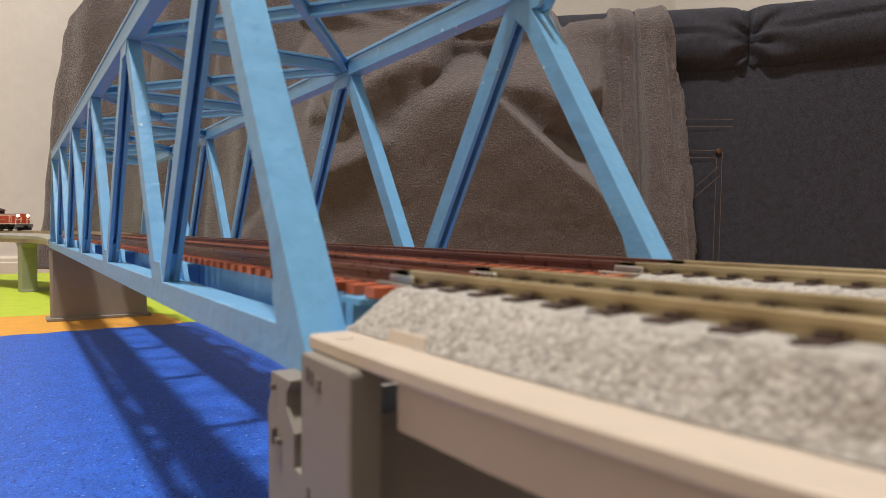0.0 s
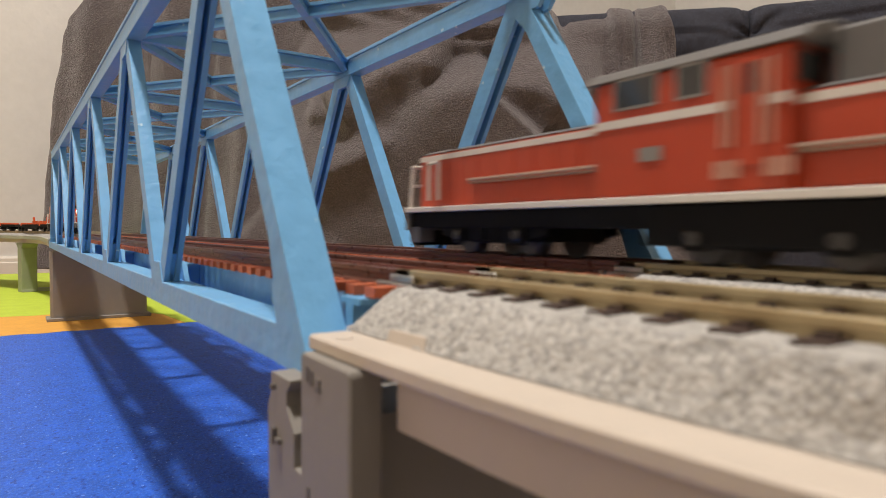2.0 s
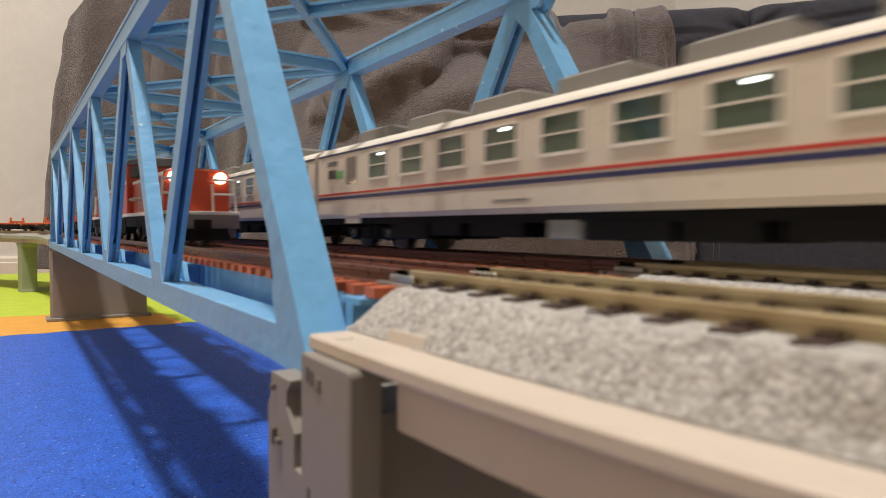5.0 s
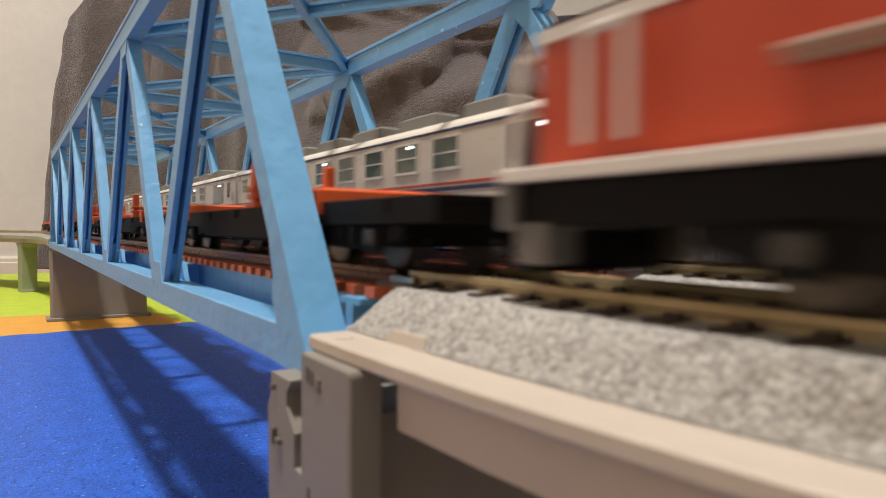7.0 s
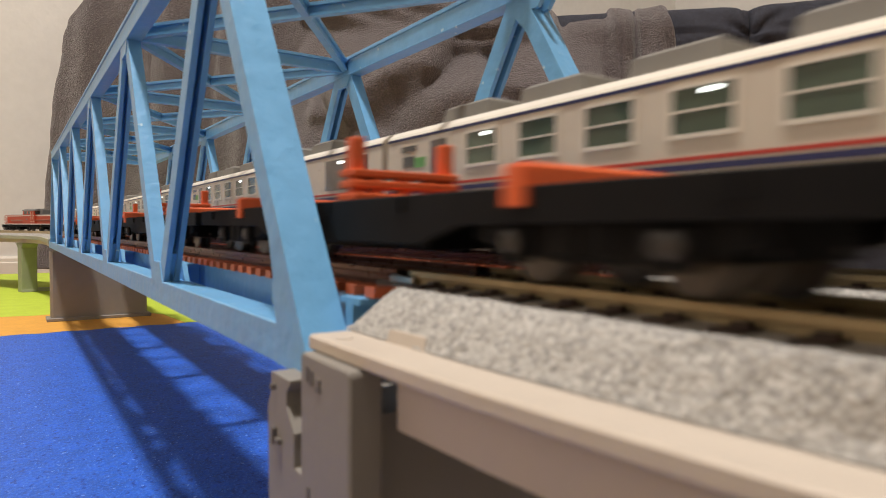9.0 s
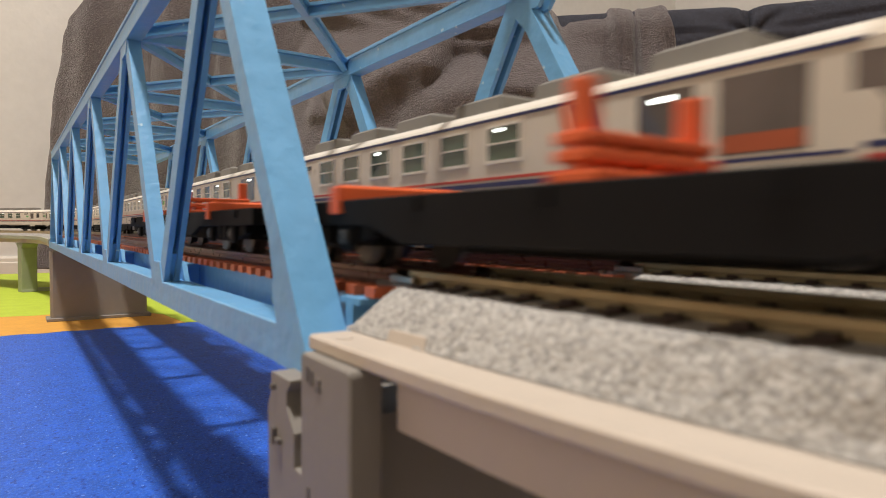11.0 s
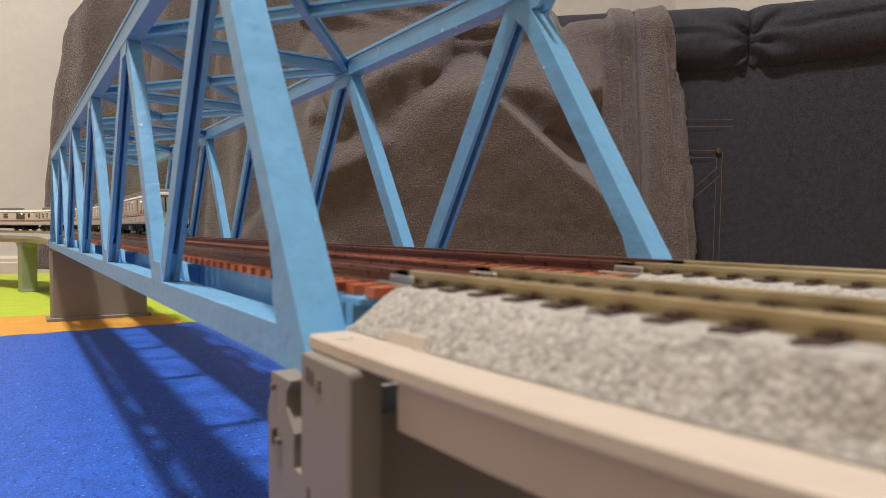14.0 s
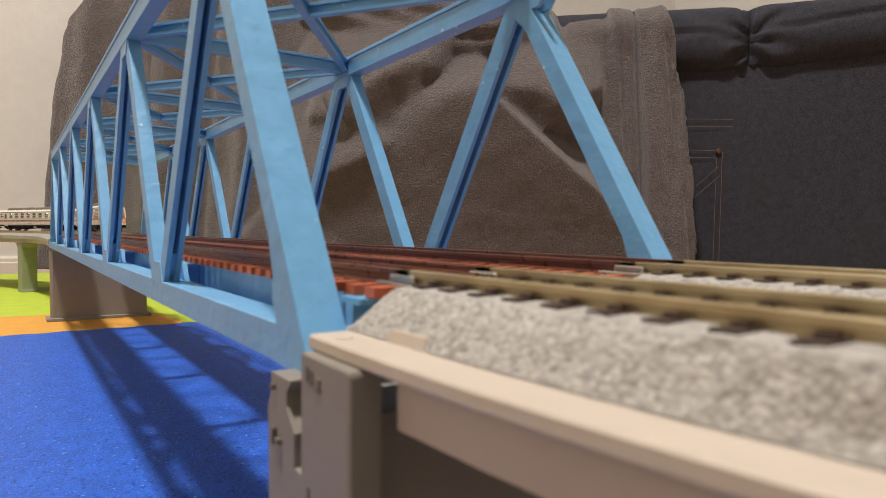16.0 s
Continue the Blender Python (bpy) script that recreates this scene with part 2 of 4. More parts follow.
def truss_side(bridge, y0, y1):
    z = CHORD_Z
    side = part("truss", Shape().box(BRIDGE_END - 6, y0, z, NODE0 - 7.4, y1, z + LOW_H), BLUE, bridge, "light blue truss side with diagonals", bevel=0.15)
    # gussets at the lower nodes
    for i in range(1, 6):
        x = NODE0 - i * PANEL
        for ya, yb in ((y0 - 0.05, y0 + 0.85), (y1 - 0.85, y1 + 0.05)):
            g = Shape().prism([(x - 5.6, z + LOW_H - 0.4), (x + 5.6, z + LOW_H - 0.4), (x + 3.0, z + LOW_H + 3.4), (x - 3.0, z + LOW_H + 3.4)], "y", ya, yb)
            part("gusset", g, BLUE, side)
    top_nodes = [NODE0 - (i + 0.5) * PANEL for i in range(6)]
    zt = z + TOP_Z
    # the chord and the diagonals are slimmer than the end posts
    inner = 1 if y0 < 1 else -1
    m0, m1 = (y0, y0 + SLIM) if inner > 0 else (y0, y0 + SLIM + 0.4)
    xa, xb = top_nodes[5] - 2, top_nodes[0] + 2
    chord = part("upper_chord", Shape().box(xa, m0, zt - 4.8, xb, m1, zt - 0.9), BLUE, side, bevel=0.12)
    part("flange", Shape().box(xa, m0 - 0.25, zt - 0.9, xb, m1 + 0.25, zt), BLUE, chord, bevel=0.1)
    part("flange", Shape().box(xa, m0 - 0.2, zt - 5.2, xb, m1 + 0.2, zt - 4.8), BLUE, chord, bevel=0.1)
    for i in range(6):
        xt = top_nodes[i]
        for s in (1, -1):
            xb = xt + s * PANEL / 2
            if (i == 0 and s == 1) or (i == 5 and s == -1):
                continue
            f = 1.6
            part("diagonal", member(Shape(), (xb - s * f * 1.9, z + LOW_H - 0.6), (xt + s * f * 1.6, zt - 4.4), m0 + 0.1, m1 - 0.1, 3.9), BLUE, side)
            if s < 0:
                p0, p1 = Vector((xb + f * 1.9, z + LOW_H)), Vector((xt - f * 1.6, zt - 4.2))
                d = (p1 - p0).normalized()
                n = Vector((d.y, -d.x))
                c0, c1 = p0 + d * 1.0 + n * 0.5, p0 + d * 7.0 + n * 0.5
                part("foot_block", Shape().loft([[(c.x - n.x * 1.6, ya, c.y - n.y * 1.6), (c.x - n.x * 1.6, yb, c.y - n.y * 1.6), (c.x + n.x * 1.0, yb, c.y + n.y * 1.0), (c.x + n.x * 1.0, ya, c.y + n.y * 1.0)] for c in (c0, c1) for ya, yb in ((y0 + 0.9, y0 + 2.1),)]), BLUE, side)
        for ya, yb in ((m0 - 0.05, m0 + 0.85), (m1 - 0.85, m1 + 0.05)):
            part("gusset", Shape().prism([(xt - 6, zt - 4.6), (xt + 6, zt - 4.4), (xt + 3.2, zt - 8), (xt - 3.2, zt - 8)], "y", ya, yb), BLUE, side)
    for sx, ex, xt in ((1, -2.2, top_nodes[0]), (-1, BRIDGE_END + 4.2, top_nodes[5])):
        q1, t = 0.614, 3.7
        foot, head = (ex - sx * q1 * 1.0, z + 1.0), (ex - sx * q1 * (TOP_Z - 5.5), zt - 5.5)
        rows = [(ex - sx * 0.2, foot[0] - sx * (t + 5.0), z), (foot[0], foot[0] - sx * (t + 5.0), z + 1.0)]
        for zz, back in ((LOW_H, t + 4.9), (LOW_H + 2.5, t + 4.3), (9.0, t + 2.0), (13.0, t + 0.5), (20.0, t), (TOP_Z - 12, t)):
            f0 = ex - sx * q1 * zz
            b0 = (foot[0] - sx * back) if zz < LOW_H + 0.1 else f0 - sx * (t + max(0.0, 10.5 - zz) * 0.75)
            rows.append((f0, b0, z + zz))
        rows.append((head[0], head[0] - sx * (t + 2.0), zt - 5.5))
        rows.append((head[0] - sx * 0.9, xt - sx * 4, zt - 3.4))
        rows.append((head[0] - sx * 2.4, xt - sx * 4, zt - 1.4))
        rows.append((head[0] - sx * 5.2, xt - sx * 4, zt - 0.1))
        post = Shape().loft([[(f0, y0 - 0.03, zz), (f0, y1 + 0.03, zz), (b0, y1 + 0.03, zz), (b0, y0 - 0.03, zz)] for f0, b0, zz in rows])
        part("end_post", post, BLUE, side)
    return side


def bridge():
    b = thing("truss_bridge", "light blue double-track truss bridge model with hand-painted members", "bridge")
    w, z = WIDTH, CHORD_Z
    truss_side(b, 0, POST_W)
    truss_side(b, w - POST_W, w)
    zt = z + TOP_Z
    tops = [NODE0 - (i + 0.5) * PANEL for i in range(6)]

    def tee(p, q, zz, wide=3.0, deep=3.0):
        p, q = Vector((*p, zz)), Vector((*q, zz))
        d = (q - p).normalized()
        n = Vector((-d.y, d.x, 0))
        pr = [(-wide / 2, 0), (wide / 2, 0), (wide / 2, -0.7), (0.35, -0.7), (0.35, -deep), (wide * 0.42, -deep), (wide * 0.42, -deep - 0.6), (-wide * 0.42, -deep - 0.6), (-wide * 0.42, -deep), (-0.35, -deep), (-0.35, -0.7), (-wide / 2, -0.7)]
        return Shape().loft([[c + n * a + Vector((0, 0, h)) for a, h in pr] for c in (p, q)])
    for i, x in enumerate(tops):
        part("top_strut", tee((x, SLIM), (x, w - POST_W), zt - 0.4, 2.6, 2.9 if 0 < i < 5 else 3.8), BLUE, b)
        if i < 5:
            x2 = tops[i + 1]
            part("top_brace", tee((x - 2, SLIM), (x2 + 2, w - POST_W), zt - 1.0, 2.0, 2.2), BLUE, b)
            part("top_brace", tee((x - 2, w - POST_W), (x2 + 2, SLIM), zt - 1.05, 2.0, 2.2), BLUE, b)
    for i in range(7):
        x = NODE0 - i * PANEL + (-6 if i == 0 else 4 if i == 6 else 0)
        beam = Shape().box(x - 0.8, POST_W, z + 0.6, x + 0.8, w - POST_W, z + 6.6)
        beam.box(x - 2.2, POST_W, z + 6.6, x + 2.2, w - POST_W, z + 7.2)
        part("cross_beam", beam, BLUE, b)
    for ty in TRACK_Y:
        for dy in (-6.4, 6.4):
            s = Shape().box(BRIDGE_END - 2, ty + dy - 0.5, z + 0.8, NODE0 - 5, ty + dy + 0.5, z + 7.1)
            s.box(BRIDGE_END - 2, ty + dy - 1.3, z + 0.4, NODE0 - 5, ty + dy + 1.3, z + 0.8)
            part("stringer", s, BLUE, b)
    return b


def rail_shape(x0, x1, y, top, h=2.0):
    """A rail of flat foot, web and head."""
    z = top - h
    out = [(-0.9, 0), (0.9, 0), (0.9, 0.3), (0.25, 0.55), (0.25, h - 0.75), (0.45, h - 0.6), (0.45, h - 0.08), (0.35, h), (-0.35, h), (-0.45, h - 0.08), (-0.45, h - 0.6), (-0.25, h - 0.75), (-0.25, 0.55), (-0.9, 0.3)]
    return Shape().prism([(y + a, z + b) for a, b in out], "x", x0, x1)


def bridge_track(ty, name_label):
    t = thing("bridge_track", name_label, "railway track", "tracks on the bridge")
    x0, x1 = BRIDGE_END - 4, NODE0 - 2.0
    part("bed", Shape().box(x0, ty - 6.2, CHORD_Z + 7.25, x1, ty + 6.2, CHORD_Z + 7.55), DECK_BROWN, t, "dark brown plastic track bed")
    for dy in (-4.95, 4.95):
        part("rail", rail_shape(x0, x1, ty + dy, RAIL_Z, 1.9), RAIL_BROWN, t, "brown painted rail")
    for dy in (-2.7, 2.7):
        part("guard_rail", Shape().box(x0, ty + dy - 0.4, RAIL_Z - 1.9, x1, ty + dy + 0.4, RAIL_Z - 0.55), DECK_BROWN, t)
    tie = Shape().box(-1.0, -8.6, 0, 1.0, 8.6, 1.0).mesh("sleeper", TIE_ORANGE)
    n = int((x1 - x0 - 3) / 4.1)
    for i in range(n):
        part("sleeper", tie, None, t, at=(x1 - 2 - i * 4.1, ty, CHORD_Z + 7.3))


# ---- the approach viaducts ----
def arc(ty, r, s):
    """A point and heading on a track's centre line, s measured from the near end of the bridge, negative beyond the far end."""
    if s >= CURVE_X:
        return s, ty, 0.0
    a = (CURVE_X - s) / r
    return CURVE_X - r * math.sin(a), ty - r + r * math.cos(a), a


def ballast_track(ty, x0, x1):
    t = thing("ballast_track", "model track with grey ballast bed and tarnished rails", "railway track", "tracks on the viaduct")
    z0, z1 = CHORD_Z + 5.0, CHORD_Z + 8.1
    n = int((x1 - x0) / 1.2)
    rng = random.Random(5 + int(ty))
    rings = []
    prof = [(-12.2, 0), (-11.6, 0.9), (-10.6, 2.2), (-9.6, 3.2), (-8.8, 3.7), (-5, 3.8), (0, 3.8), (5, 3.8), (8.8, 3.7), (9.6, 3.2), (10.6, 2.2), (11.6, 0.9), (12.2, 0)]
    for i in range(n + 1):
        x = x0 + i * (x1 - x0) / n
        end = min(1.0, (x - x0) / 4.0)
        lift = math.sin(end * math.pi / 2) ** 0.7 if end < 1 else 1.0
        ring = []
        for a, h in prof:
            j = 0.12 if 0 < h < 3.6 else 0.08
            ring.append((x + rng.uniform(-j, j), ty + a + (edge_shift(x) * min(1.0, max(0.0, (-8.8 - a) / 3.0)) if ty < 30 else 0) + rng.uniform(-j, j), z0 + h * lift + (rng.uniform(-j, j) if h else 0)))
        rings.append(ring)
    part("ballast", Shape().loft(rings), BALLAST, t, "pale grey stone ballast")
    for dy in (-4.95, 4.95):
        part("rail", rail_shape(x0 - 2.5, x1, ty + dy, RAIL_Z), BRASS, t, "tarnished brass-coloured rail")
        j = Shape().box(x0 - 5.5, ty + dy - 1.15, RAIL_Z - 2.1, x0 + 3.5, ty + dy + 1.15, RAIL_Z - 1.3)
        j.box(x0 - 3.0, ty + dy - 1.0, RAIL_Z - 1.3, x0 + 1.5, ty + dy - 0.6, RAIL_Z - 0.5)
        j.box(x0 - 3.0, ty + dy + 0.6, RAIL_Z - 1.3, x0 + 1.5, ty + dy + 1.0, RAIL_Z - 0.5)
        part("rail_joiner", j, STEEL, t, "bright metal rail joiner", bevel=0.15)
    tie = Shape().box(-0.85, -7.6, 0, 0.85, 7.6, 0.85)
    for dy in (-5.85, -4.05, 4.05, 5.85):
        tie.box(-0.5, dy - 0.3, 0.85, 0.5, dy + 0.3, 1.1)
    me = tie.mesh("sleeper", TIE_BROWN)
    for i in range(min(290, int((x1 - x0 - 8) / 4.1))):
        part("sleeper", me, None, t, at=(x0 + 5 + i * 4.1, ty, z1 - 0.02))


def viaduct_near():
    x0, x1 = 1.0, 1450.0
    v = thing("viaduct_plate", "cream plastic double-track viaduct plate with side girders", "viaduct")
    z = CHORD_Z
    y0, y1 = -1.7, WIDTH + 2.0
    out = [(x0, y0)] + [(x, y0 + edge_shift(x)) for x in (8, 15, 22, 30, 38, 46, 54, 62, 70)] + [(x1, y0 + edge_shift(70)), (x1, y1), (x0, y1)]
    part("deck", Shape().prism(out, "z", z + 3.6, z + 4.9), PLATE_CREAM, v, bevel=0.22)
    g = [(x, y0 + 2.0 + edge_shift(x)) for x in (12.6, 22, 30, 38, 46, 54, 62, 70, x1)]
    part("girder", Shape().prism(g + [(x, y + 2.2) for x, y in reversed(g)], "z", z - 0.6, z + 3.6), PLATE_CREAM, v)
    part("girder", Shape().box(x0 + 16, y1 - 4.2, z - 0.6, x1, y1 - 2.2, z + 3.9), PLATE_CREAM, v, bevel=0.2)
    part("deck_lug", Shape().loft([[(0, 0, 0), (5.2, 0.2, 0), (5.2, 2.6, 0), (0, 2.4, 0)], [(0.2, 0.2, 1.0), (5.0, 0.4, 1.0), (5.0, 2.6, 1.0), (0.2, 2.4, 1.0)]]), PLATE_CREAM, v, at=(8.0, 2.0, z + 4.9))
    part("pin_hole", Shape().lathe([(0.2, 0), (0.75, 0), (0.75, 0.08), (0.2, 0.08)], "z", sides=14), PLATE_CREAM, v, at=(4.6, 0.0, z + 4.88))
    for x in (250, 500, 750, 1000, 1250):
        pier(x + 4, 0.5, PIER_GREY, "grey plastic viaduct pier on the mat")


def edge_shift(x):
    """The near edge of the plate and of its ballast sweeps gently towards the track."""
    x = max(0.0, min(70.0, x - 8.0))
    return 0.0019 * x * x if x < 45 else 3.85 + 0.05 * (x - 45)


def joint_pier():
    """The pier under the joint of bridge and viaduct: two notched side plates and a column."""
    p = thing("pier", "grey plastic pier with notched bearing plates and moulded marks", "bridge pier", "viaduct piers")
    h = CHORD_Z
    for sy, ya, yb in ((1, -2.6, 0.2), (-1, WIDTH - 0.2, WIDTH + 2.6)):
        right = [(1.6, 0), (10.8, 0), (10.8, h + 3.3), (10.5, h + 3.6), (1.9, h + 3.6), (1.6, h + 3.3)]
        part("bearing_plate", Shape().prism(right, "y", ya, yb), PIER_GREY, p, bevel=0.2)
        left = [(-8.1, 0), (0.5, 0), (0.5, h - 7.6), (-1.6, h - 7.6), (-1.6, h - 4.6), (-3.4, h - 2.6), (-3.4, h - 1.2), (-2.6, h - 0.5), (-2.6, h - 0.15), (-7.4, h - 0.15), (-7.4, h - 2.0), (-8.3, h - 3.6), (-8.1, h - 9)]
        part("bearing_plate", Shape().prism([(px + 0.9, pz + (0.5 if pz > 5 else 0)) for px, pz in left], "y", ya + 0.3, yb), PIER_GREY, p)
    part("column", Shape().box(-7.0, 0.2, 2, 7.6, WIDTH - 0.2, h - 0.9), PIER_GREY, p)
    part("foot", Shape().box(-10, -3.5, 0, 11, WIDTH + 3.5, 2.2), PIER_GREY, p, bevel=0.3)
    for x, zz, w, hh in ((1.0, h + 0.7, 0.5, 1.2), (1.9, h + 0.5, 0.5, 1.2), (3.0, h + 0.2, 0.9, 0.5), (3.0, h + 0.9, 0.9, 0.35), (1.2, h - 9.6, 0.45, 1.6), (2.2, h - 9.3, 0.9, 0.45), (2.9, h - 9.9, 0.45, 1.5), (-6.3, h - 6.6, 0.45, 1.5), (-5.4, h - 6.3, 0.9, 0.45), (-6.6, h - 1.6, 0.5, 0.5)):
        x, zz = (x + 1.9, zz + 0.7) if x > 0 else (x + 0.9, zz + 0.5)
        part("moulded_mark", Shape().box(x, -2.72, zz, x + w, -2.5 if x > 0 else -2.2, zz + hh), SHADED_MARK, p)


def pier(x, off, mat, label):
    p = thing("pier", label, "bridge pier", "viaduct piers", at=(x, WIDTH / 2, 0))
    w = WIDTH / 2 + off
    h = CHORD_Z - 0.4
    part("column", Shape().prism([(-6, -w + 1.5), (-4.5, -w), (4.5, -w), (6, -w + 1.5), (6, w - 1.5), (4.5, w), (-4.5, w), (-6, w - 1.5)], "z", 2, h - 2.2), mat, p)
    part("cap", Shape().box(-4, -w + 3, h - 2.4, 4, w - 3, h), mat, p, bevel=0.3)
    part("foot", Shape().box(-9, -w - 2.5, 0, 9, w + 2.5, 2.2), mat, p, bevel=0.3)


room()
floor_mats()
bridge()
for i, ty in enumerate(TRACK_Y):
    bridge_track(ty, "reddish brown track with guard rails on the bridge deck")


def ballast_material():
    """Crushed stone: every grain has its own grey, with dark gaps between."""
    m = material("grey_ballast", (0.5, 0.48, 0.45), 0.9, vary=0.2, scale=500)
    n, l = m.node_tree.nodes, m.node_tree.links
    b, co = n["Principled BSDF"], n.new("ShaderNodeTexCoord")
    vo, sep, ramp, mul = n.new("ShaderNodeTexVoronoi"), n.new("ShaderNodeSeparateColor"), n.new("ShaderNodeValToRGB"), n.new("ShaderNodeMix")
    vo.inputs["Scale"].default_value = 2600.0
    l.new(co.outputs["Object"], vo.inputs["Vector"])
    l.new(vo.outputs["Color"], sep.inputs["Color"])
    l.new(sep.outputs["Red"], ramp.inputs["Fac"])
    e = ramp.color_ramp.elements
    e[0].position, e[0].color = 0.0, (0.27, 0.262, 0.25, 1)
    e[1].position, e[1].color = 1.0, (0.49, 0.47, 0.44, 1)
    mid = ramp.color_ramp.elements.new(0.35)
    mid.color = (0.375, 0.36, 0.335, 1)
    mul.data_type, mul.blend_type = "RGBA", "MULTIPLY"
    dark = n.new("ShaderNodeMapRange")
    dark.inputs["From Min"].default_value, dark.inputs["From Max"].default_value = 0.75, 0.45
    dark.inputs["To Min"].default_value, dark.inputs["To Max"].default_value = 0.86, 1.0
    l.new(vo.outputs["Distance"], dark.inputs["Value"])
    mul.inputs["Factor"].default_value = 1.0
    l.new(ramp.outputs["Color"], mul.inputs["A"])
    l.new(dark.outputs["Result"], mul.inputs["B"])
    l.new(mul.outputs["Result"], b.inputs["Base Color"])
    bn = n.new("ShaderNodeBump")
    bn.invert = True
    bn.inputs["Strength"].default_value, bn.inputs["Distance"].default_value = 0.45, 0.0003
    l.new(vo.outputs["Distance"], bn.inputs["Height"])
    l.new(bn.outputs["Normal"], b.inputs["Normal"])
    return m


BALLAST = ballast_material()
for ty in TRACK_Y:
    ballast_track(ty, 0.0, 1450)
# the moulded marks' shade is put into the colour, a darker pier grey
SHADED_MARK = material("shadowed_grey_mark", (0.15, 0.135, 0.12), 0.7, vary=0.1)
joint_pier()
viaduct_near()
pier(BRIDGE_END + 2, 0, PIER_GREY, "broad grey plastic pier carrying the bridge end")


# ---- sofa under a denim cover, with a fleece blanket thrown over it ----
SOFA_A = Vector((-1150.0, 50.0))
SOFA_E = Vector((0.70, 0.714)).normalized()
SOFA_N = Vector((SOFA_E.y, -SOFA_E.x))


def on_sofa(u, d, z):
    p = SOFA_A + SOFA_E * u + SOFA_N * d
    return p.x, p.y, z


def lerp_table(x, table):
    for (a, p), (b, q) in zip(table, table[1:]):
        if x <= b:
            s = max(0.0, (x - a) / (b - a))
            s = s * s * (3 - 2 * s)
            return p + (q - p) * s
    return table[-1][1]


def seg(u, z, a, b):
    """Distance across a crease from a to b (signed, positive above it) and how far along it."""
    a, b, p = Vector(a), Vector(b), Vector((u, z))
    d = b - a
    t = max(0.0, min(1.0, (p - a).dot(d) / d.length_squared))
    q = a + d * t
    n = Vector((-d.y, d.x)).normalized()
    return (p - q).length * (1 if (p - q).dot(n) >= 0 else -1), t


def side(u, z, a, b):
    """Distance from the line a to b, positive on its left."""
    dx, dz = b[0] - a[0], b[1] - a[1]
    return (dx * (z - a[1]) - dz * (u - a[0])) / math.hypot(dx, dz)


def soft_max(p, q, r=6.0):
    return 0.5 * (p + q + math.sqrt((p - q) ** 2 + r * r))


def soft_min(p, q, r=6.0):
    return 0.5 * (p + q - math.sqrt((p - q) ** 2 + r * r))


def roll(u, z, crest, high, up, down, ends=(40.0, 40.0), soft=5.0):
    """A fold along a crest line, falling away evenly above it and faster below it, sinking in at its ends."""
    best, reach = None, 0.0
    total = sum(math.dist(a, b) for a, b in zip(crest, crest[1:]))
    for a, b in zip(crest, crest[1:]):
        dx, dz = b[0] - a[0], b[1] - a[1]
        n = math.hypot(dx, dz)
        t = max(0.0, min(1.0, ((u - a[0]) * dx + (z - a[1]) * dz) / (n * n)))
        px, pz = u - a[0] - dx * t, z - a[1] - dz * t
        far = math.hypot(px, pz)
        if best is None or far < abs(best[0]):
            best = (far if dx * pz - dz * px >= 0 else -far, reach + t * n)
        reach += n
    s, along = best
    fall = math.sqrt(s * s + soft * soft) - soft
    sink = max(0.0, ends[0] - along) / ends[0] if ends[0] else 0.0
    sink = max(sink, max(0.0, along - total + ends[1]) / ends[1] if ends[1] else 0.0)
    return high * (1 - sink * sink) - fall * (up if s > 0 else down)


